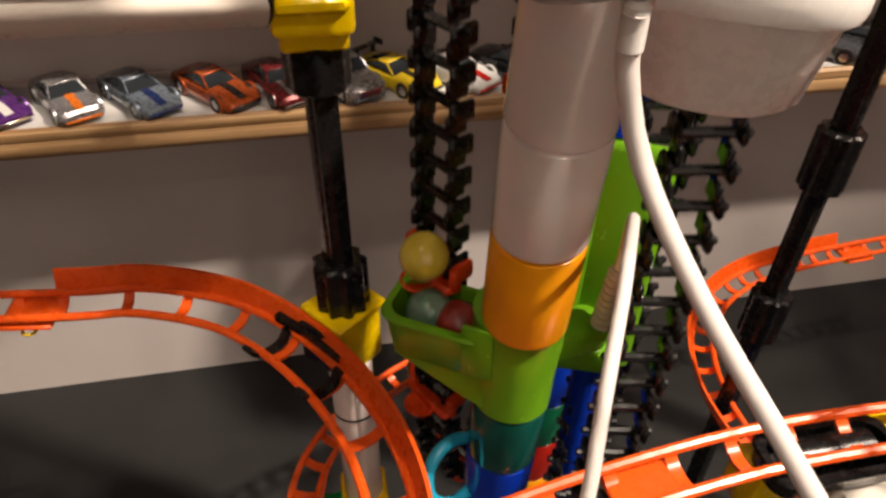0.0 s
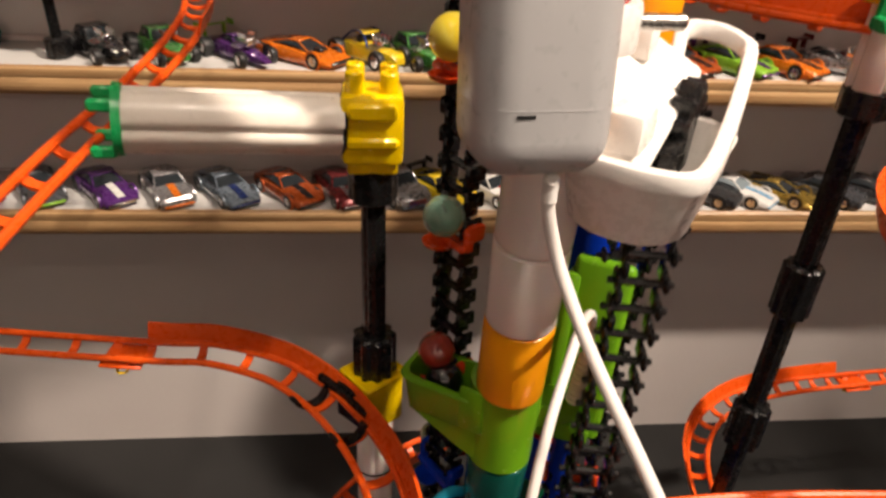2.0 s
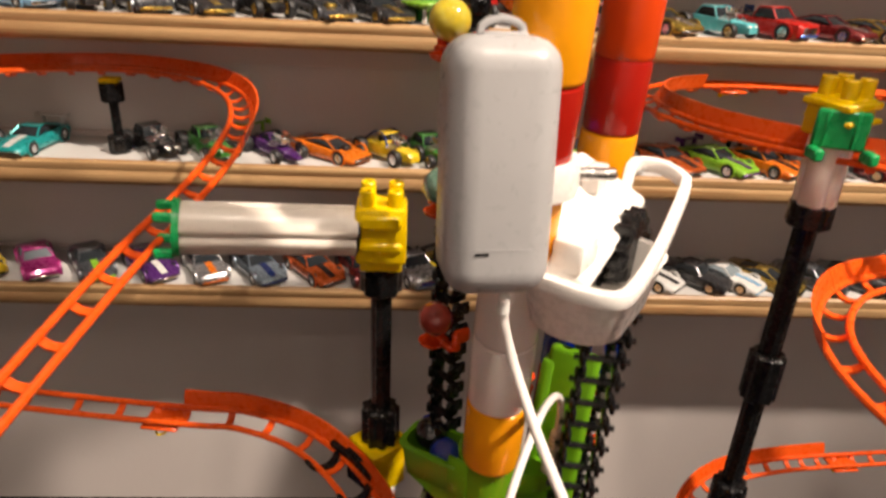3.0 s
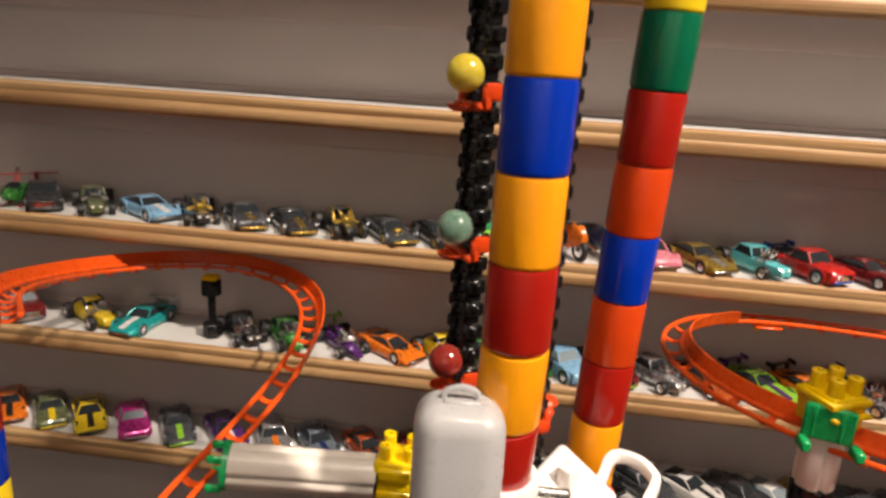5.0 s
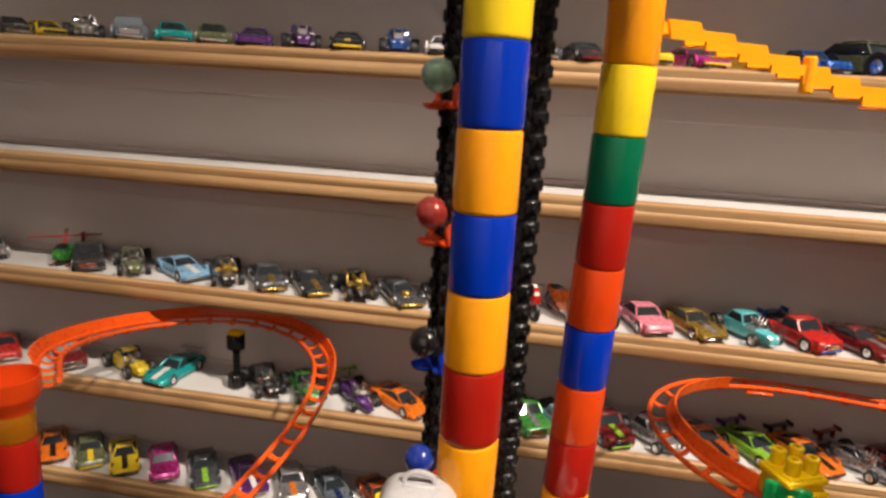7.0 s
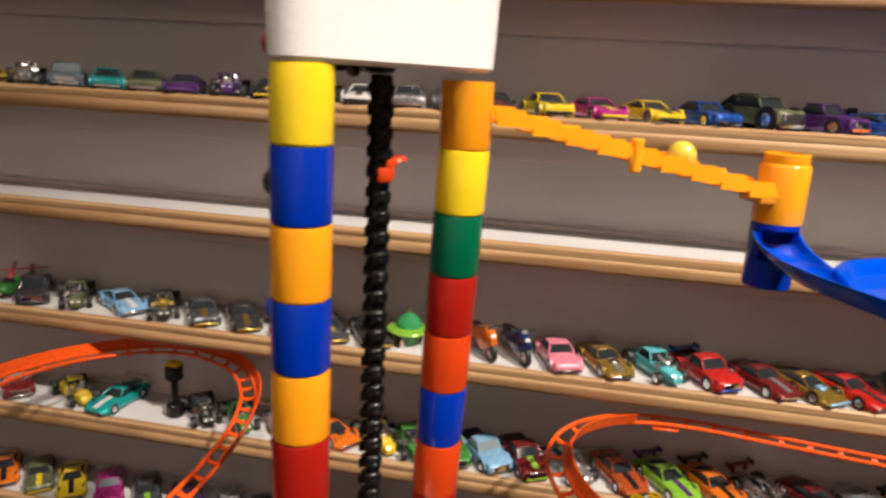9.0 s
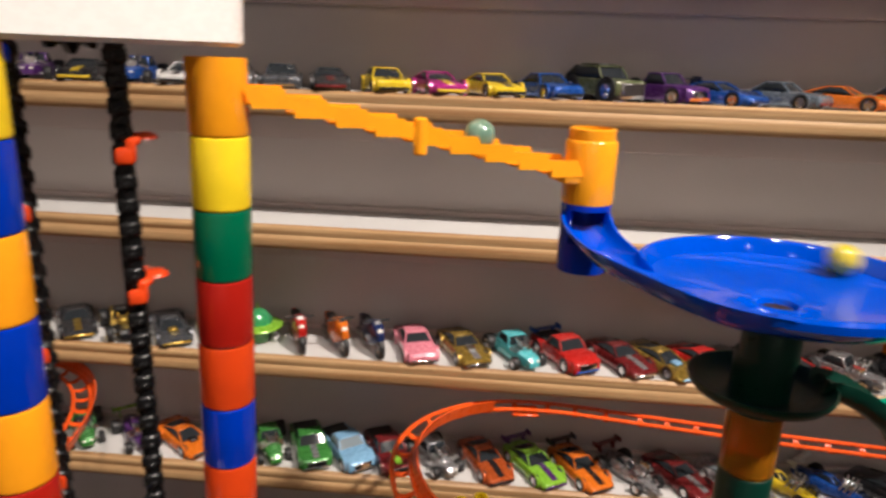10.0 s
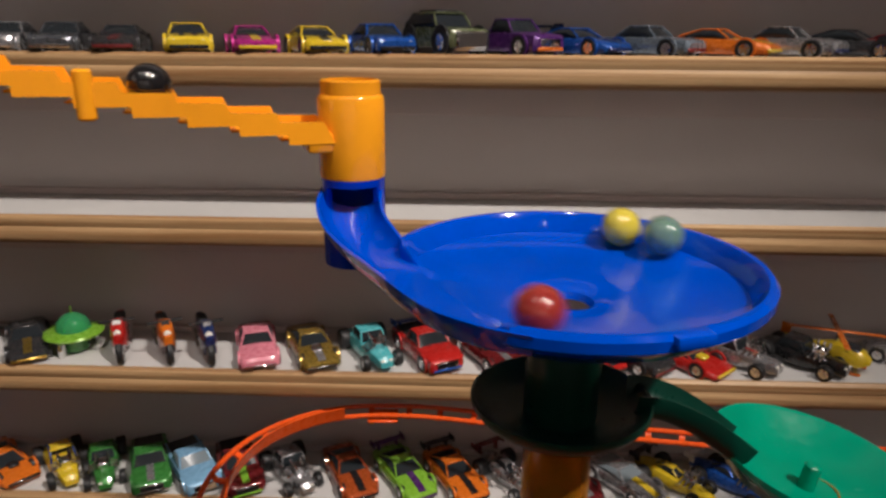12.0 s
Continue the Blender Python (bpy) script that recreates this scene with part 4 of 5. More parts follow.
part("clamp", tub(B(), 0.046, 0.020, 0.006, 0.583, 0.5935, 0.002, 0.001, 0.002, T(-0.014, 0.0088, 0)), M["black"], front, "black track clamp")
part("roller", rod(B(), 0.006, -0.014, 0.014, 20, T(-0.014, 0.0088, 0.592) @ pose(0, 0, 0, 0, 90, 0)), M["black"], front)
part("joint", box(B(), 0.024, 0.024, 0.030, T(0, 0, 0.47), 0.0025, 2), M["bright"], front, "yellow plastic joint block")
part("bracket", box(B(), 0.014, 0.016, 0.022, T(-0.0300, 0.0150, 0.572), 0.002, 2), M["bright"], front, "yellow plastic joint block")
part("bracket", box(B(), 0.014, 0.016, 0.020, T(0.0160, 0.0180, 0.578), 0.002, 2), M["bright"], front, "yellow plastic joint block")
post_rod(front, 0.0070, FLOOR, 0.456)

# ---- toy cars on the shelves ----
PAINT = {}
for key, col, met in (("silver", (0.50, 0.50, 0.52), 0.7), ("white", (0.78, 0.77, 0.75), 0.0), ("black", (0.018, 0.018, 0.020), 0.2), ("charcoal", (0.055, 0.055, 0.06), 0.4), ("gunmetal", (0.14, 0.15, 0.17), 0.6),
                      ("red", (0.55, 0.02, 0.015), 0.1), ("maroon", (0.20, 0.018, 0.02), 0.3), ("orange", (0.80, 0.19, 0.012), 0.1), ("rust", (0.52, 0.10, 0.02), 0.3), ("yellow", (0.80, 0.58, 0.02), 0.0), ("gold", (0.42, 0.28, 0.05), 0.6),
                      ("bright_gold", (0.85, 0.60, 0.12), 0.9), ("lime", (0.26, 0.55, 0.04), 0.1), ("green", (0.06, 0.26, 0.05), 0.2), ("olive", (0.13, 0.15, 0.07), 0.1), ("teal", (0.02, 0.40, 0.40), 0.2), ("turquoise", (0.12, 0.55, 0.60), 0.0),
                      ("skyblue", (0.25, 0.48, 0.72), 0.1), ("blue", (0.02, 0.10, 0.45), 0.3), ("navy", (0.02, 0.04, 0.16), 0.3), ("purple", (0.11, 0.03, 0.20), 0.3), ("magenta", (0.55, 0.03, 0.28), 0.3), ("pink", (0.80, 0.26, 0.34), 0.0), ("greyblue", (0.22, 0.27, 0.33), 0.4)):
    PAINT[key] = plastic("toy_car_paint_" + key, tuple(0.82 * c for c in col), 0.28, 0.06, metal=met, coat=0.8)
M["chrome"] = plastic("chrome", (0.75, 0.75, 0.76), 0.12, 0.03, metal=1.0)
M["glass"] = plastic("tinted_window_plastic", (0.02, 0.024, 0.028), 0.08, 0.05)
M["paleglass"] = plastic("clear_window_plastic", (0.30, 0.36, 0.40), 0.08, 0.05, 0.4)
M["rubber"] = plastic("black_tyre_plastic", (0.014, 0.014, 0.015), 0.5, 0.2)
M["lens"] = plastic("pale_headlight_plastic", (0.75, 0.73, 0.66), 0.2, 0.03)


def loft(stations, m=None):
    """A body from cross-sections: (y, low, top, half width at sill, half width at top)."""
    bm = B()
    rings = []
    for y, lo, hi, w, wt in stations:
        mid = lo + (hi - lo) * 0.55
        ring = [(-w * 0.94, lo), (-w, lo + (mid - lo) * 0.4), (-w, mid), (-(w * 0.35 + wt * 0.65), hi - (hi - mid) * 0.18), (-wt * 0.86, hi), (0, hi + 0.0004), (wt * 0.86, hi), (w * 0.35 + wt * 0.65, hi - (hi - mid) * 0.18), (w, mid), (w, lo + (mid - lo) * 0.4), (w * 0.94, lo)]
        rings.append([bm.verts.new((x, y, z)) for x, z in ring])
    n = len(rings[0])
    for a, b in zip(rings, rings[1:]):
        for i in range(n):
            bm.faces.new((a[i], a[(i + 1) % n], b[(i + 1) % n], b[i]))
    bm.faces.new(list(reversed(rings[0])))
    bm.faces.new(rings[-1])
    if m is not None:
        bmesh.ops.transform(bm, matrix=m, verts=bm.verts)
    return bm


def wheel_mesh(r, w):
    return mesh_of("wheel", lathe(B(), [(r * 0.62, -w / 2), (r * 0.92, -w / 2), (r, -w * 0.32), (r, w * 0.32), (r * 0.92, w / 2), (r * 0.62, w / 2)], 18, pose(0, 0, 0, 0, 90, 0), True), M["rubber"])


def hub_mesh(r, w, mat):
    bm = lathe(B(), [(0, -w * 0.35), (r * 0.62, -w * 0.42), (r * 0.62, w * 0.42), (0, w * 0.35)], 14, pose(0, 0, 0, 0, 90, 0))
    for k in range(5):
        box(bm, w * 1.04, r * 0.16, r * 0.5, pose(0, 0, 0, 72 * k, 0, 0) @ T(0, 0, r * 0.34))
    return mesh_of("hub", bm, mat, False)


WHEELS = {}


def wheels(car, spots, r, w, hub="chrome"):
    key = (r, w, hub)
    if key not in WHEELS:
        WHEELS[key] = (wheel_mesh(r, w), hub_mesh(r, w, M["chrome"] if hub == "chrome" else PAINT[hub]))
    for x, y in spots:
        wh = piece("wheel", WHEELS[key][0], car, T(x, y, r))
        piece("hub", WHEELS[key][1], wh, Matrix.Identity(4))


#        sections of hull (y, low, top, half width, half top) and of cabin, in millimetres
HULLS = {
    "sedan": ([(-34, 4, 9, 11, 9), (-32, 3, 11, 13, 11.5), (-22, 2.6, 12, 14, 12.5), (-10, 2.6, 12.6, 14, 12.8), (12, 2.6, 12.6, 14, 12.8), (26, 3, 12.4, 14, 12.2), (33, 4, 11.5, 13, 11), (34.5, 5, 10, 11.5, 10)],
              [(-10.5, 12.2, 12.6, 12, 11.6), (-4, 12.2, 18.4, 12, 9.2), (8, 12.2, 18.8, 12, 9.4), (17, 12.2, 13, 12, 11)]),
    "coupe": ([(-34.5, 4, 7.5, 10.5, 8.5), (-32, 3, 9, 13, 11), (-20, 2.4, 11, 14.3, 12), (-8, 2.4, 11.8, 14.3, 12), (10, 2.4, 12, 14.3, 12.2), (24, 2.8, 12.8, 14.5, 12.4), (32, 4, 12, 13.5, 11.5), (34.5, 5, 10.5, 12, 10.5)],
              [(-9, 11.4, 12, 11.5, 11), (0, 11.4, 17, 11.5, 8.2), (9, 11.4, 17.2, 11.5, 8.2), (23, 11.8, 13, 11.5, 10)]),
    "wedge": ([(-36, 3.5, 5, 11, 9.5), (-33, 2.6, 6.6, 13.4, 11.8), (-20, 2.2, 8.8, 14.6, 12), (-8, 2.2, 10.4, 14.6, 11.5), (10, 2.2, 11.6, 14.6, 11.8), (26, 3, 12.2, 14.8, 12.4), (33, 4.4, 12, 14, 12), (35, 5, 10.4, 13, 11.4)],
              [(-14, 9.4, 9.8, 10.5, 10), (-2, 10, 15, 10.5, 7.2), (7, 10.4, 15.4, 10.5, 7.2), (22, 11.4, 12.6, 10, 8.4)]),
    "truck": ([(-34, 4, 11.5, 11.5, 10.5), (-32, 3.4, 13.4, 13.6, 12.6), (-22, 3.2, 14.6, 14.2, 13.2), (-8, 3.2, 15, 14.2, 13.4), (10, 3.2, 14.6, 14.2, 13.4), (33, 3.6, 14.2, 14, 13.2), (34.5, 4.6, 13, 13, 12.4)],
              [(-12, 14.4, 15, 12.6, 12), (-6, 14.4, 22, 12.6, 10.4), (5, 14.4, 22.4, 12.6, 10.6), (8, 14.4, 15.4, 12.6, 12)]),
    "suv": ([(-33, 6, 14, 12, 11), (-31, 5.4, 16.4, 14, 13), (-18, 5.2, 17.4, 14.6, 13.6), (0, 5.2, 17.8, 14.6, 13.8), (30, 5.4, 17.6, 14.4, 13.6), (33, 6.4, 16, 13.4, 12.6)],
            [(-13, 17, 17.8, 13, 12.6), (-7, 17, 25.4, 13, 11.2), (20, 17, 26, 13, 11.4), (30, 17, 18.6, 13, 12.4)]),
    "rod": ([(-33, 5, 9, 4.5, 4), (-30, 4.6, 12, 6, 5.4), (-14, 4, 13, 8, 7), (-6, 3.6, 14, 11, 9.6), (14, 3.6, 14.6, 12, 10.6), (26, 5, 13, 10.4, 9), (30, 7, 11, 8, 7)],
            [(-5, 13.4, 14.4, 9.6, 9.2), (-1, 13.4, 20.6, 9.6, 8.2), (11, 13.4, 20.8, 9.6, 8.4), (15, 13.4, 14.8, 9.6, 8.8)]),
    "racer": ([(-37, 4.5, 6, 3, 2.4), (-28, 3.4, 8.2, 4.6, 3.8), (-12, 3, 10.4, 6.4, 5), (0, 3, 11.4, 9.4, 7), (16, 3, 12.4, 9.6, 6.8), (30, 4, 11, 6, 4.6), (35, 5, 9, 4.4, 3.6)],
              [(-4, 10.6, 11.2, 4.4, 4), (2, 10.8, 15, 4.4, 3), (10, 11, 16.4, 4.2, 2.8), (18, 11.4, 12.4, 3.6, 3)]),
}


def mm(rows):
    return [tuple(v * 0.001 for v in r) for r in rows]


def toy_car(x, k, yaw, style, paint, accent, extra=""):
    y = 0.3345
    eye = -0.053 if k == 0 else 0.266 * min(1.0, max(0.0, (x + 0.05) / 0.1))
    x = x + (x - eye) * (0.04 if k == 4 else 0.068)
    yaw = yaw + (12 + 38 * max(0.0, -x) if x < 0.24 else 4)
    label_style = {"sedan": "toy saloon car", "coupe": "toy coupe", "wedge": "low wedge-shaped toy sports car", "truck": "toy pickup truck", "suv": "tall toy off-road car", "rod": "toy hot rod with exposed engine", "racer": "open-wheel toy racing car", "buggy": "toy dune buggy with a roll cage"}[style]
    car = thing("toy_car", f"{paint.replace('_', ' ')} {label_style}" + ("" if style in ("rod", "buggy") else f" with {accent.replace('_', ' ')} trim"), "toy car", T(x, y, SHELF[k] - 0.0010) @ pose(0, 0, 0, 0, 0, yaw), "toy car collection")
    base = "rod" if style == "buggy" else style
    hull, cabin = HULLS[base]
    part("body", loft(mm(hull)), PAINT[paint], car)
    c = mm(cabin)
    if style == "buggy":
        for sx in (-1, 1):
            part("cage_bar", sweep(B(), glide([(sx * 0.009, -0.008, 0.013), (sx * 0.008, -0.003, 0.021), (sx * 0.008, 0.009, 0.022), (sx * 0.010, 0.022, 0.012)], 0.004), circle(0.0010, 6)), PAINT[accent], car)
        part("roof", box(B(), 0.017, 0.012, 0.0014, T(0, 0.003, 0.0218), 0.0004, 1), PAINT[paint], car)
        part("seat", box(B(), 0.012, 0.006, 0.008, T(0, 0.006, 0.0155), 0.0015, 1), M["rubber"], car)
    else:
        part("cabin_glass", loft(c), M["paleglass"] if extra == "pale" else M["glass"], car, "tinted window glass")
        a, b = c[1], c[2]
        w = a[4] * 1.02
        roof = B()
        box(roof, 2 * w, (b[0] - a[0]) * 1.12, 0.0011, T(0, (a[0] + b[0]) / 2, max(a[2], b[2]) + 0.0001), 0.0004, 1)
        for sx in (-1, 1):
            for p, q in ((c[0], c[1]), (c[3], c[2])):
                sweep(roof, [Vector((sx * p[3] * 0.97, p[0], p[2])), Vector((sx * w * 0.97, q[0], q[2] + 0.0002))], circle(0.0007, 5))
        part("roof", roof, PAINT[paint], car)
    nose, tail = hull[0][0] * 0.001, hull[-1][0] * 0.001
    zf = hull[1][2] * 0.001
    if style in ("rod", "racer", "buggy"):
        big = 0.0078 if style != "racer" else 0.0068
        fr = 0.0058 if style != "buggy" else 0.0072
        wheels(car, [(sx * 0.0125, -0.022) for sx in (-1, 1)], fr, 0.0050, "bright_gold" if accent == "bright_gold" else "chrome")
        wheels(car, [(sx * 0.0140, 0.021) for sx in (-1, 1)], big, 0.0075, "bright_gold" if accent == "bright_gold" else "chrome")
        part("axle", rod(B(), 0.0010, -0.013, 0.013, 8, T(0, -0.022, 0.0060) @ pose(0, 0, 0, 0, 90, 0)), M["chrome"], car)
        part("axle", rod(B(), 0.0010, -0.014, 0.014, 8, T(0, 0.021, 0.0070) @ pose(0, 0, 0, 0, 90, 0)), M["chrome"], car)
        shine = PAINT["bright_gold"] if accent == "bright_gold" else M["chrome"]
        eng = box(B(), 0.009, 0.011, 0.006, T(0, -0.013, 0.0155), 0.001, 1)
        key = ("pipe", accent == "bright_gold")
        if key not in WHEELS:
            WHEELS[key] = (mesh_of("intake", rod(B(), 0.0011, 0, 0.005, 8), shine), mesh_of("exhaust_pipe", rod(B(), 0.0009, 0, 0.006, 8), shine))
        eng = part("engine", eng, shine, car, "shiny exposed engine")
        for sx in (-1, 1):
            for i in range(3):
                piece("intake", WHEELS[key][0], eng, T(sx * 0.003, -0.017 + 0.004 * i, 0.0175) @ pose(0, 0, 0, 0, 20 * sx, 0))
                piece("exhaust_pipe", WHEELS[key][1], eng, T(sx * 0.005, -0.017 + 0.004 * i, 0.015) @ pose(0, 0, 0, 0, 110 * sx, 0))
    else:
        wr = 0.0086 if style == "suv" else (0.0064 if style == "truck" else 0.0057)
        ty = 0.0205
        wheels(car, [(sx * 0.0128, -ty) for sx in (-1, 1)] + [(sx * 0.0128, ty) for sx in (-1, 1)], wr, 0.0046, "bright_gold" if accent == "bright_gold" else "chrome")
        key = ("arch", wr, "" if style == "suv" else paint)
        if key not in WHEELS:
            WHEELS[key] = mesh_of("wheel_arch", lathe(B(), [(wr * 1.02, -0.0012), (wr * 1.22, -0.0010), (wr * 1.22, 0.0008), (wr * 1.02, 0.0008)], 16, pose(0, 0, 0, 0, 90, 0), True), M["rubber"] if style == "suv" else PAINT[paint])
        for sx in (-1, 1):
            for sy in (-1, 1):
                piece("wheel_arch", WHEELS[key], car, T(sx * 0.0138, sy * ty, wr))
        part("bumper", box(B(), 0.023, 0.0022, 0.0028, T(0, nose + 0.0006, 0.0050), 0.0008, 1), M["chrome"] if accent in ("silver", "white") or style == "suv" else PAINT[accent], car, "front bumper")
        part("bumper", box(B(), 0.023, 0.0022, 0.0028, T(0, tail - 0.0004, 0.0058), 0.0008, 1), M["rubber"], car)
    if style not in ("racer", "buggy"):
        for sx in (-1, 1):
            part("headlight", box(B(), 0.0046 if style != "rod" else 0.003, 0.0022, 0.0020, T(sx * (hull[0][4] * 0.00078), nose + 0.0012, zf - 0.0022), 0.0007, 1), M["lens"], car, "pale headlight")
    if extra in ("stripe", "stripes") or style == "coupe":
        for sx in ((-1, 1) if extra == "stripes" else (0,)):
            st = B()
            for p, q in zip(hull[1:4], hull[2:4]):
                a, b = Vector((sx * 0.0038, p[0] * 0.001, p[2] * 0.001 + 0.0006)), Vector((sx * 0.0038, q[0] * 0.001, q[2] * 0.001 + 0.0006))
                wd = 0.0017 if extra == "stripes" else 0.0028
                vs = [st.verts.new(a + Vector((s * wd, 0, dz))) for dz in (0, -0.0004) for s in (-1, 1)] + [st.verts.new(b + Vector((s * wd, 0, dz))) for dz in (0, -0.0004) for s in (-1, 1)]
                for f in ((0, 1, 5, 4), (2, 6, 7, 3), (0, 4, 6, 2), (1, 3, 7, 5), (0, 2, 3, 1), (4, 5, 7, 6)):
                    st.faces.new([vs[i] for i in f])
            part("bonnet_stripe", st, PAINT[accent], car, "painted bonnet stripe")
    if extra == "scoop" or style == "wedge":
        part("scoop", box(B(), 0.008, 0.008, 0.0030, T(0, hull[2][0] * 0.001 + 0.004, hull[3][2] * 0.001 + 0.0002), 0.001, 1), M["chrome"] if extra == "scoop" else PAINT[accent], car)
    if extra == "wing" or style == "racer":
        wing = B()
        wz = 0.0185 if style != "racer" else 0.0195
        wy = tail - 0.004
        box(wing, 0.027, 0.0065, 0.0012, T(0, wy, wz) @ pose(0, 0, 0, -6, 0, 0), 0.0004, 1)
        for sx in (-1, 1):
            box(wing, 0.0012, 0.004, 0.008, T(sx * 0.008, wy, wz - 0.0042))
            box(wing, 0.0010, 0.0085, 0.0042, T(sx * 0.0135, wy, wz))
        part("rear_wing", wing, PAINT[accent], car, "rear wing")
    if style == "suv":
        part("roof_rack", box(B(), 0.018, 0.022, 0.0018, T(0, 0.006, 0.0272), 0.0006, 1), M["rubber"], car)
        part("bull_bar", box(B(), 0.022, 0.003, 0.010, T(0, nose - 0.001, 0.010), 0.001, 1), M["chrome"], car, "chrome bull bar")
    if style == "truck":
        part("bed", box(B(), 0.022, 0.020, 0.0020, T(0, 0.021, 0.0150), 0.0006, 1), M["rubber"], car, "dark load bed")
        gr = B()
        box(gr, 0.017, 0.0016, 0.0052, T(0, nose + 0.0002, 0.0085), 0.0006, 1)
        part("grille", gr, M["chrome"], car)
    return car


def motorbike(x, k, yaw, paint, accent):
    b = thing("toy_motorbike", f"{paint.replace('_', ' ')} die-cast toy motorbike with {accent.replace('_', ' ')} screen", "toy motorbike", T(x, 0.333, SHELF[k] - 0.0010) @ pose(0, 0, 0, 0, 0, yaw) @ Matrix.Scale(1.22, 4), "toy car collection")
    key = ("bike",)
    if key not in WHEELS:
        WHEELS[key] = (wheel_mesh(0.0078, 0.0036), hub_mesh(0.0078, 0.0036, M["chrome"]))
    for y in (-0.018, 0.018):
        w = piece("wheel", WHEELS[key][0], b, T(0, y, 0.0078))
        piece("hub", WHEELS[key][1], w, Matrix.Identity(4))
    part("fairing", loft(mm([(-22, 14, 19, 2.4, 1.6), (-16, 10, 24, 4.4, 3), (-8, 7, 25, 4.8, 3.6), (4, 8, 20, 4.4, 3.4), (14, 12, 18, 3.6, 3), (23, 15, 18.5, 2.4, 2)])), PAINT[paint], b)
    part("engine", box(B(), 0.008, 0.014, 0.009, T(0, 0.0, 0.0085), 0.0016, 1), M["chrome"], b, "chrome engine block")
    part("screen", box(B(), 0.0048, 0.0012, 0.0045, T(0, -0.0145, 0.0245) @ pose(0, 0, 0, -52, 0, 0), 0.0005, 1), PAINT[accent], b)
    part("headlamp", rod(B(), 0.0022, -0.0015, 0.0015, 12, T(0, -0.0195, 0.0200) @ pose(0, 0, 0, 80, 0, 0)), M["lens"], b, "round headlamp")
    part("handlebar", rod(B(), 0.0009, -0.010, 0.010, 8, T(0, -0.010, 0.0245) @ pose(0, 0, 0, 0, 90, 0)), M["rubber"], b)
    part("seat", box(B(), 0.0065, 0.014, 0.0030, T(0, 0.010, 0.0192) @ pose(0, 0, 0, -3, 0, 0), 0.001, 1), M["rubber"], b)
    for sx in (-1, 1):
        part("fork", sweep(B(), [Vector((sx * 0.0030, -0.0185, 0.007)), Vector((sx * 0.0030, -0.011, 0.023))], circle(0.0008, 6)), M["chrome"], b)
        part("exhaust", sweep(B(), [Vector((sx * 0.0045, -0.002, 0.005)), Vector((sx * 0.0050, 0.020, 0.009))], circle(0.0014, 8)), M["chrome"], b)
    return b


def helicopter(x, k, yaw, paint, accent):
    h = thing("toy_helicopter", f"{paint.replace('_', ' ')} toy helicopter with {accent.replace('_', ' ')} rotor on the shelf", "toy helicopter", T(x, 0.335, SHELF[k] - 0.0010) @ pose(0, 0, 0, 0, 0, yaw), "toy car collection")
    part("body", loft(mm([(-24, 9, 12, 3, 2), (-18, 6, 17, 7, 5), (-4, 5, 20, 8, 6), (6, 7, 18, 6.4, 5), (16, 11, 15, 3, 2.4), (36, 13, 15.4, 1.6, 1.2)])), PAINT[paint], h)
    part("canopy", loft(mm([(-22, 11, 13, 4, 3), (-15, 11, 18.6, 6.4, 4.6), (-7, 12, 20.6, 7, 5)])), M["glass"], h, "dark canopy")
    part("mast", rod(B(), 0.0012, 0.018, 0.0275, 8), M["chrome"], h)
    rotor = B()
    for a in (25, 115):
        box(rotor, 0.066, 0.0040, 0.0009, T(0, 0, 0.0275) @ pose(0, 0, 0, 0, 0, a), 0.0003, 1)
    part("rotor", rotor, PAINT[accent], h)
    part("fin", box(B(), 0.0012, 0.007, 0.012, T(0, 0.035, 0.0175), 0.0004, 1), PAINT[accent], h)
    for sx in (-1, 1):
        part("skid", sweep(B(), glide([(sx * 0.008, -0.020, 0.0022), (sx * 0.008, -0.015, 0.0009), (sx * 0.008, 0.012, 0.0009)], 0.004), circle(0.0009, 6)), PAINT[accent], h)
        part("strut", sweep(B(), [Vector((sx * 0.008, -0.006, 0.001)), Vector((sx * 0.005, -0.006, 0.008))], circle(0.0008, 6)), PAINT[accent], h)
    return h


def saucer_toy(x, k):
    u = thing("toy_saucer", "lime green toy flying saucer with a clear green dome", "toy spaceship", T(x, 0.334, SHELF[k] - 0.0010), "toy car collection")
    part("disc", lathe(B(), [(0, 0.010), (0.012, 0.0098), (0.0205, 0.0135), (0.0212, 0.0148), (0.0205, 0.0158), (0.012, 0.0178), (0, 0.018)], 36), PAINT["lime"], u)
    part("dome", lathe(B(), [(0.0125 * math.cos(a), 0.0165 + 0.0135 * math.sin(a)) for a in (math.pi / 2 * i / 8 for i in range(8))] + [(0, 0.030)], 30), plastic("clear_green_dome", (0.10, 0.55, 0.22), 0.06, 0.03, 0.6), u, "clear green dome")
    part("base", rod(B(), 0.0098, 0.0010, 0.011, 24), PAINT["green"], u)
    for a in (40, 140, 260):
        part("leg", box(B(), 0.005, 0.004, 0.012, pose(0, 0, 0, 0, 0, a) @ T(0.015, 0, 0.006), 0.001, 1), M["chrome"], u)
    part("aerial", rod(B(), 0.0006, 0.029, 0.036, 6), PAINT["lime"], u)
    return u


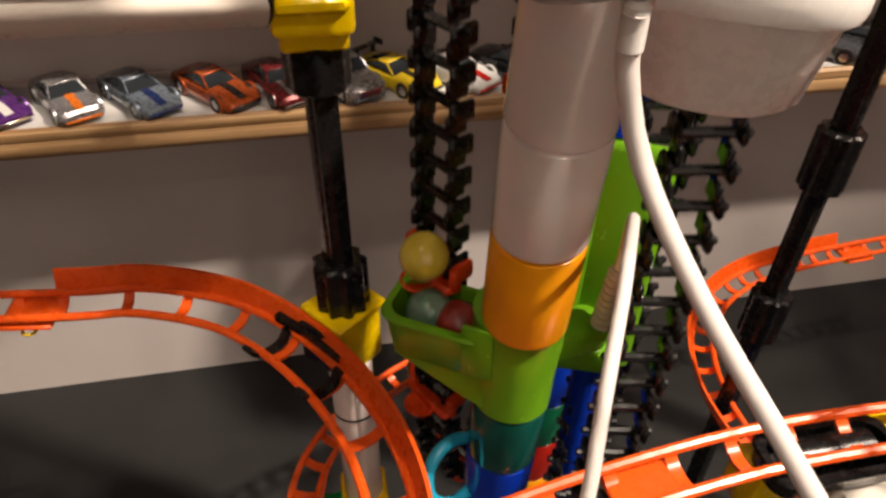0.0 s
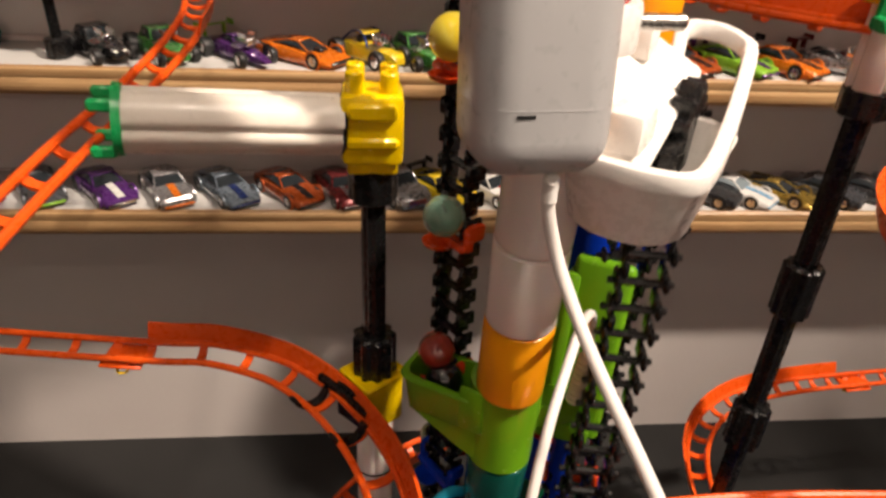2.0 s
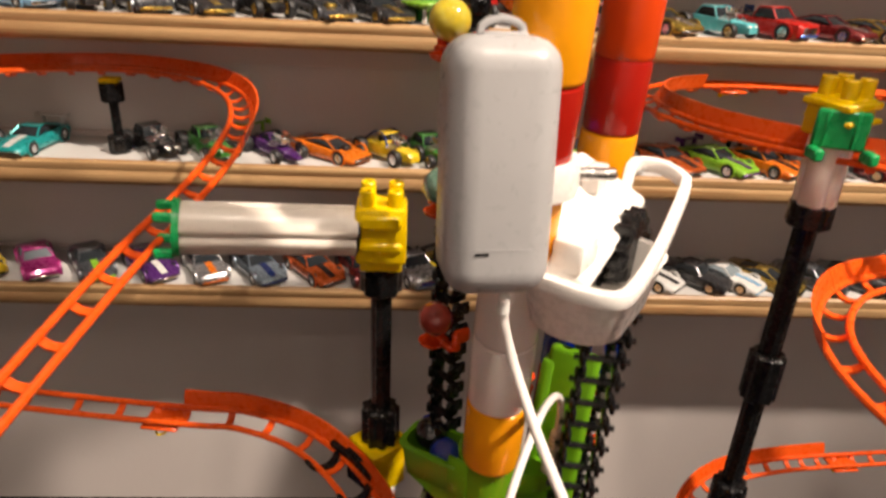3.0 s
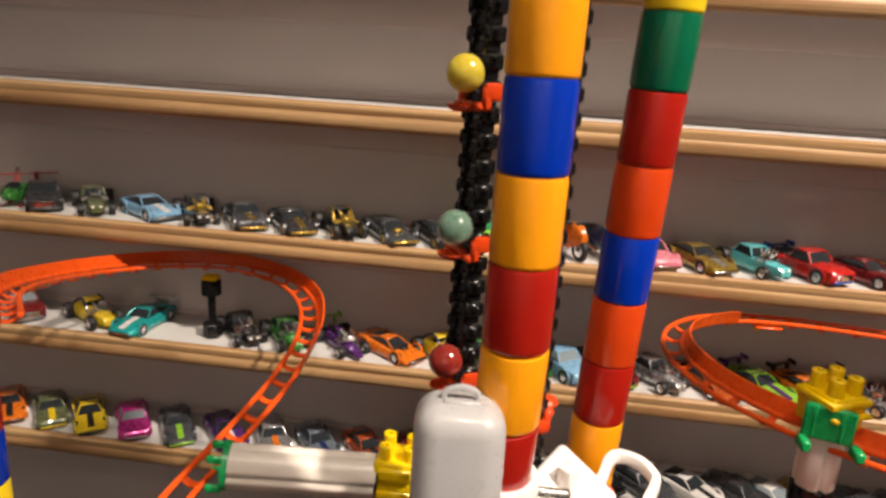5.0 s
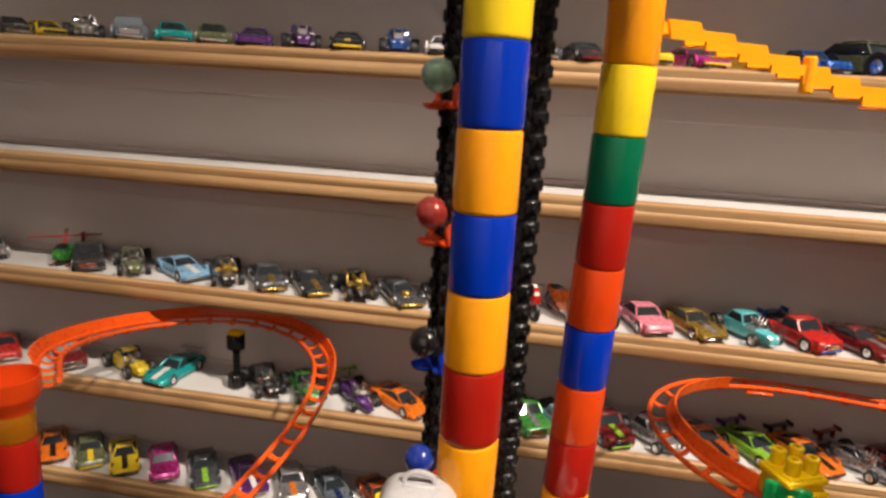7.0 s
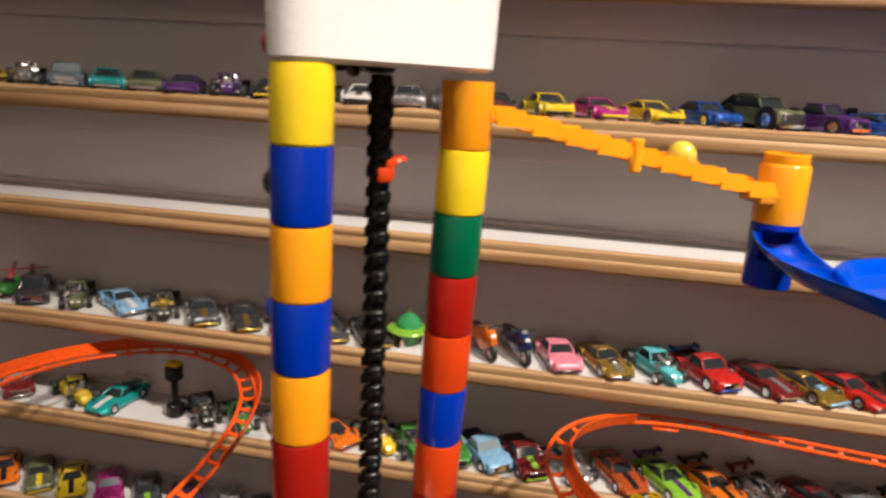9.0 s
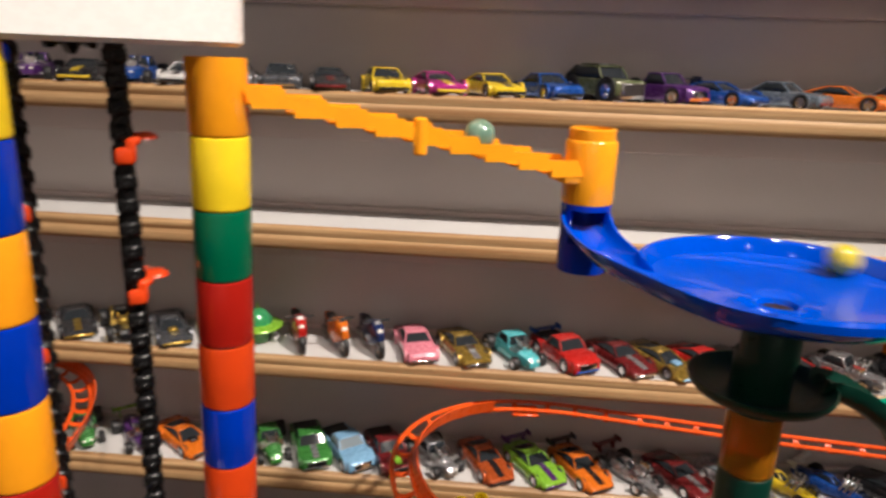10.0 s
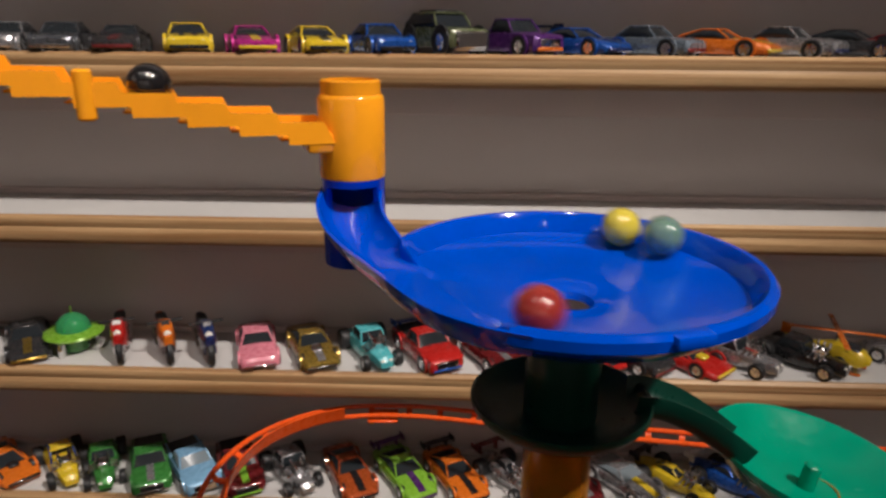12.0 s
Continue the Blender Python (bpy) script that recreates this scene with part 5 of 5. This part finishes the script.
TOP = [(-0.477, 20, "coupe", "charcoal", "silver", ""), (-0.444, 25, "wedge", "yellow", "black", ""), (-0.404, 12, "rod", "silver", "silver", ""), (-0.360, 8, "truck", "greyblue", "white", "pale"), (-0.319, 10, "sedan", "teal", "silver", "dim"),
       (-0.281, 6, "sedan", "olive", "silver", ""), (-0.242, 0, "coupe", "purple", "purple", ""), (-0.200, 4, "rod", "purple", "silver", ""), (-0.160, 0, "coupe", "black", "yellow", "stripe"), (-0.116, -4, "rod", "blue", "white", ""), (-0.078, -5, "coupe", "white", "black", ""),
       (-0.037, 0, "sedan", "silver", "white", ""), (0.003, 2, "sedan", "gunmetal", "silver", ""), (0.044, 4, "coupe", "charcoal", "maroon", ""), (0.087, 10, "sedan", "yellow", "black", "stripes"), (0.127, 12, "coupe", "magenta", "yellow", ""), (0.168, 14, "coupe", "yellow", "black", "")]
TOP_B = [(0.208, 16, "sedan", "blue", "black", ""), (0.249, 28, "suv", "olive", "yellow", ""), (0.292, 36, "truck", "purple", "orange", ""), (0.333, 36, "coupe", "blue", "navy", "wing"), (0.376, 42, "sedan", "greyblue", "maroon", ""), (0.420, 46, "coupe", "orange", "yellow", ""),
         (0.460, 42, "sedan", "silver", "navy", ""), (0.500, 42, "coupe", "charcoal", "red", ""), (0.540, 42, "coupe", "maroon", "black", ""), (0.585, 40, "sedan", "silver", "black", ""), (0.63, 40, "coupe", "blue", "white", "")]
THIRD = [(-0.513, 15, "sedan", "silver", "black", ""), (-0.406, 8, "truck", "charcoal", "gunmetal", ""), (-0.360, 10, "rod", "olive", "charcoal", ""), (-0.310, 32, "coupe", "skyblue", "white", ""), (-0.268, 12, "rod", "charcoal", "bright_gold", ""), (-0.227, 14, "sedan", "gunmetal", "bright_gold", "stripe"),
         (-0.186, 16, "coupe", "charcoal", "bright_gold", "stripe"), (-0.145, 16, "buggy", "black", "bright_gold", ""), (-0.104, 18, "wedge", "gunmetal", "bright_gold", ""), (-0.063, 18, "coupe", "charcoal", "bright_gold", "stripe"), (0.119, 8, "sedan", "pink", "silver", ""), (0.158, 14, "coupe", "gold", "silver", "scoop"),
         (0.200, 16, "rod", "turquoise", "white", ""), (0.239, 18, "truck", "red", "blue", "wing"), (0.283, 26, "coupe", "maroon", "silver", ""), (0.315, 30, "wedge", "gold", "skyblue", ""), (0.348, 30, "coupe", "red", "charcoal", "")]
THIRD_B = [(0.379, 34, "sedan", "charcoal", "maroon", ""), (0.416, 38, "wedge", "red", "yellow", ""), (0.453, 38, "rod", "silver", "red", ""), (0.497, 38, "rod", "black", "white", ""), (0.575, 36, "sedan", "silver", "gunmetal", ""), (0.62, 36, "coupe", "blue", "white", "")]
SECOND = [(-0.508, 10, "sedan", "red", "silver", ""), (-0.439, 20, "truck", "maroon", "white", "pale"), (-0.369, 30, "buggy", "yellow", "charcoal", ""), (-0.322, -32, "coupe", "teal", "white", "wing"), (-0.232, 22, "rod", "black", "silver", ""), (-0.191, 18, "rod", "green", "lime", ""), (-0.142, 24, "racer", "purple", "lime", ""),
          (-0.099, 38, "wedge", "orange", "black", ""), (-0.054, 26, "buggy", "yellow", "navy", ""), (-0.017, 16, "rod", "green", "charcoal", "")]
SECOND_B = [(0.026, 14, "truck", "green", "silver", "stripe"), (0.062, 26, "truck", "skyblue", "silver", "pale"), (0.098, 16, "truck", "maroon", "lime", "stripe"), (0.138, 24, "rod", "silver", "blue", ""), (0.181, 16, "coupe", "rust", "black", ""), (0.222, 20, "coupe", "lime", "purple", "wing"), (0.260, 26, "coupe", "orange", "black", "wing"),
            (0.301, 30, "racer", "silver", "maroon", ""), (0.341, 28, "coupe", "maroon", "silver", ""), (0.385, 34, "coupe", "silver", "yellow", "pale"), (0.423, 38, "racer", "yellow", "black", ""), (0.464, 38, "racer", "blue", "white", ""), (0.510, 36, "coupe", "black", "orange", ""), (0.555, 36, "sedan", "white", "blue", "")]
FIRST = [(-0.515, 10, "sedan", "black", "yellow", ""), (-0.466, 8, "coupe", "orange", "black", ""), (-0.424, 10, "sedan", "olive", "yellow", "stripe"), (-0.385, 8, "coupe", "yellow", "black", "stripe"), (-0.342, 8, "sedan", "magenta", "silver", "pale"), (-0.299, 10, "coupe", "gunmetal", "lime", "stripe"), (-0.252, 18, "coupe", "purple", "white", "stripe"),
         (-0.208, 10, "sedan", "silver", "orange", "stripe"), (-0.165, 18, "coupe", "greyblue", "navy", "stripe"), (-0.119, 22, "coupe", "rust", "black", ""), (-0.080, 10, "sedan", "maroon", "silver", "stripes"), (-0.038, 14, "truck", "silver", "greyblue", ""), (-0.004, 26, "coupe", "yellow", "black", "wing")]
FIRST_B = [(0.036, 24, "coupe", "white", "red", ""), (0.078, 28, "sedan", "black", "silver", ""), (0.120, 30, "sedan", "gunmetal", "silver", ""), (0.162, 32, "coupe", "white", "black", ""), (0.204, 34, "sedan", "charcoal", "white", ""), (0.232, 38, "coupe", "white", "skyblue", "pale"), (0.266, 42, "wedge", "gold", "black", ""),
           (0.306, 42, "sedan", "gunmetal", "silver", ""), (0.346, 42, "coupe", "charcoal", "silver", ""), (0.386, 42, "coupe", "gunmetal", "black", ""), (0.430, 40, "sedan", "white", "blue", ""), (0.475, 40, "coupe", "red", "white", "")]
for k, rows in ((4, TOP), (4, TOP_B), (2, THIRD), (2, THIRD_B), (1, SECOND), (1, SECOND_B), (0, FIRST), (0, FIRST_B)):
    for x, yaw, style, paint, accent, extra in rows:
        toy_car(x, k, yaw, style, paint, accent, extra)
saucer_toy(-0.030, 2)
motorbike(0.006, 2, 24, "red", "white")
motorbike(0.040, 2, 30, "orange", "charcoal")
motorbike(0.071, 2, 28, "navy", "silver")
helicopter(-0.458, 2, 12, "green", "red")
helicopter(0.537, 2, 48, "yellow", "orange")

# ---- marbles ----
MR = 0.0077
MM = {"yellow": marble_mat("yellow_glass", (0.86, 0.66, 0.02), (0.90, 0.80, 0.16), 0.3), "green": marble_mat("pale_green_glass", (0.24, 0.48, 0.34), (0.46, 0.66, 0.54), 0.6),
      "red": marble_mat("deep_red_glass", (0.28, 0.02, 0.015), (0.50, 0.06, 0.04), 0.3), "black": marble_mat("black_glass", (0.004, 0.004, 0.005), (0.012, 0.012, 0.014), 0.0),
      "blue": marble_mat("blue_glass", (0.01, 0.03, 0.30), (0.02, 0.07, 0.45), 0.2), "pale": marble_mat("clear_glass", (0.75, 0.78, 0.76), (0.85, 0.86, 0.83), 0.8)}
WORDS = {"yellow": "yellow swirled glass", "green": "pale green glass", "red": "deep red glass", "black": "glossy black glass", "blue": "blue glass", "pale": "clear glass"}
MARBLES = []
for k, key in enumerate(("yellow", "green", "red", "black", "blue", "pale", "red", "green")):
    bm = B()
    bmesh.ops.create_uvsphere(bm, u_segments=32, v_segments=20, radius=MR)
    ob = part("marble", bm, MM[key])
    MARBLES.append(tagged(ob, WORDS[key] + " marble carried by the lift", "marble", "marbles"))

SLOT = [(-0.028, 0.037, 0.6310), (-0.02, 0.03, 0.6310), (-0.0120, 0.0700, 0.5600), (-0.0240, 0.0740, 0.5600)]
OUT = (Vector((*CHAIN_A, 0)) - Vector((*CHAIN_B, 0))).normalized()
SEAT = Vector((*CHAIN_A, 0)) + OUT * 0.0085 + Vector((0.0010, -0.0040, 0))
BALL = (0.3015, 0.0900)


def on_ramp(s):
    x, y = top2[0] + (funnel_xy[0] - top2[0]) * s, top2[1] + (funnel_xy[1] - top2[1]) * s
    return (x, y, zr + ramp_z(LEN * s) - 0.0005 + MR)


def in_dish(deg, r=0.0485):
    a = radians(deg)
    return (BALL[0] + r * math.cos(a), BALL[1] + r * math.sin(a), 0.9437)


# share of the ramp, then the degrees round the dish, by seconds
ROLL = {0: ([(8.05, 0.0), (8.5, 0.295), (9.0, 0.652), (9.2, 0.834), (9.36, 0.98)], [(9.62, -168), (9.7, -130), (9.8, -76), (9.9, -18), (10.0, 37), (10.1, 85), (10.2, 125), (10.3, 162), (10.4, 202), (10.5, 256), (10.6, 300), (10.7, 335), (10.8, 364), (10.9, 395), (11.0, 426), (11.1, 460), (11.2, 497), (11.3, 537), (11.4, 579), (11.5, 627), (11.6, 670), (11.7, 711), (11.8, 739), (11.9, 760), (12.0, 780)]),
        1: ([(9.15, 0.0), (9.5, 0.258), (9.8, 0.481), (10.0, 0.662), (10.1, 0.734), (10.36, 0.98)], [(10.6, -140), (10.7, -80), (10.8, -30), (10.9, 12), (11.0, 49), (11.1, 83), (11.2, 120), (11.3, 155), (11.4, 190), (11.5, 232), (11.6, 275), (11.7, 316), (11.8, 348), (11.9, 375), (12.0, 399)]),
        2: ([(10.42, 0.0), (10.5, 0.08), (10.7, 0.25), (11.0, 0.448), (11.4, 0.79), (11.5, 0.905), (11.6, 0.985)], [(11.88, -165), (12.0, -110)]),
        3: ([(11.0, 0.0), (11.7, 0.425), (12.0, 0.597)], [])}


def marble_rows(k):
    z0 = 0.650 - 0.0622 * k
    pick = max(0.0, (0.632 - z0) / RISE)
    top = (1.048 - z0) / RISE
    rows = []
    if pick > 0:
        ready = pick - 1.15
        if ready > 0:
            rows.append((0.0, SLOT[2 + k % 2] if ready > 0.9 else SLOT[1]))
            if ready > 1.2:
                rows.append((ready - 1.0, SLOT[2 + k % 2]))
                rows.append((ready - 0.7, SLOT[1]))
            rows.append((max(0.2, ready), SLOT[1]))
            rows.append((max(0.4, ready + 0.3), SLOT[0]))
        else:
            rows.append((0.0, SLOT[0]))
        if pick > rows[-1][0] + 0.35:
            rows.append((pick - 0.15, SLOT[0]))
    t = max(pick + 0.15, 0.0) if pick > 0 else 0.0
    while t < min(top, 12.0):
        rows.append((t, (SEAT.x, SEAT.y, z0 + RISE * t)))
        t += 0.5
    if top >= 12.0:
        rows.append((12.0, (SEAT.x, SEAT.y, z0 + RISE * 12.0)))
        return rows
    rows.append((top, (SEAT.x, SEAT.y, 1.048)))
    r, dsh = ROLL.get(k, ([], []))
    if not r:
        rows.append((12.0, (0.005, 0.06, 1.049)))
        return rows
    mid = (top + r[0][0]) / 2
    rows.append((mid, (0.012, 0.062, 1.050)))
    rows.append((r[0][0] - 0.15, (top2[0], top2[1], 1.046)))
    rows += [(t, on_ramp(s)) for t, s in r]
    if dsh:
        t0, t1 = r[-1][0], dsh[0][0]
        step = (t1 - t0) / 3
        rows.append((t0 + 0.4 * step, (funnel_xy[0], funnel_xy[1], 0.968)))
        rows.append((t0 + 1.3 * step, (funnel_xy[0] + 0.0005, funnel_xy[1] - 0.016, 0.9525)))
        rows.append((t0 + 2.1 * step, (funnel_xy[0] + 0.012, funnel_xy[1] - 0.040, 0.9450)))
        rows += [(t, in_dish(a)) for t, a in dsh]
    if rows[-1][0] < 12.0:
        rows.append((12.0, rows[-1][1]))
    return rows


def motions():
    for k, ob in enumerate(MARBLES):
        rows = marble_rows(k)
        path = []
        spin = 0.0
        for i, (t, p) in enumerate(rows):
            if i:
                spin += min(80.0, math.degrees((Vector(p) - Vector(rows[i - 1][1])).length / MR) * (0.5 if p[0] > 0.05 else 0.0))
            path.append((t, pose(*p, 0, spin, 0)))
        walk(ob, path)
    for n, (pieces, a, b, zt, zb, lean) in enumerate(LOOPS):
        for ob, s in pieces:
            walk(ob, [(0.4 * i, loop_pose(s + RISE * 0.4 * i, a, b, zt, zb, lean)) for i in range(31)])


motions()
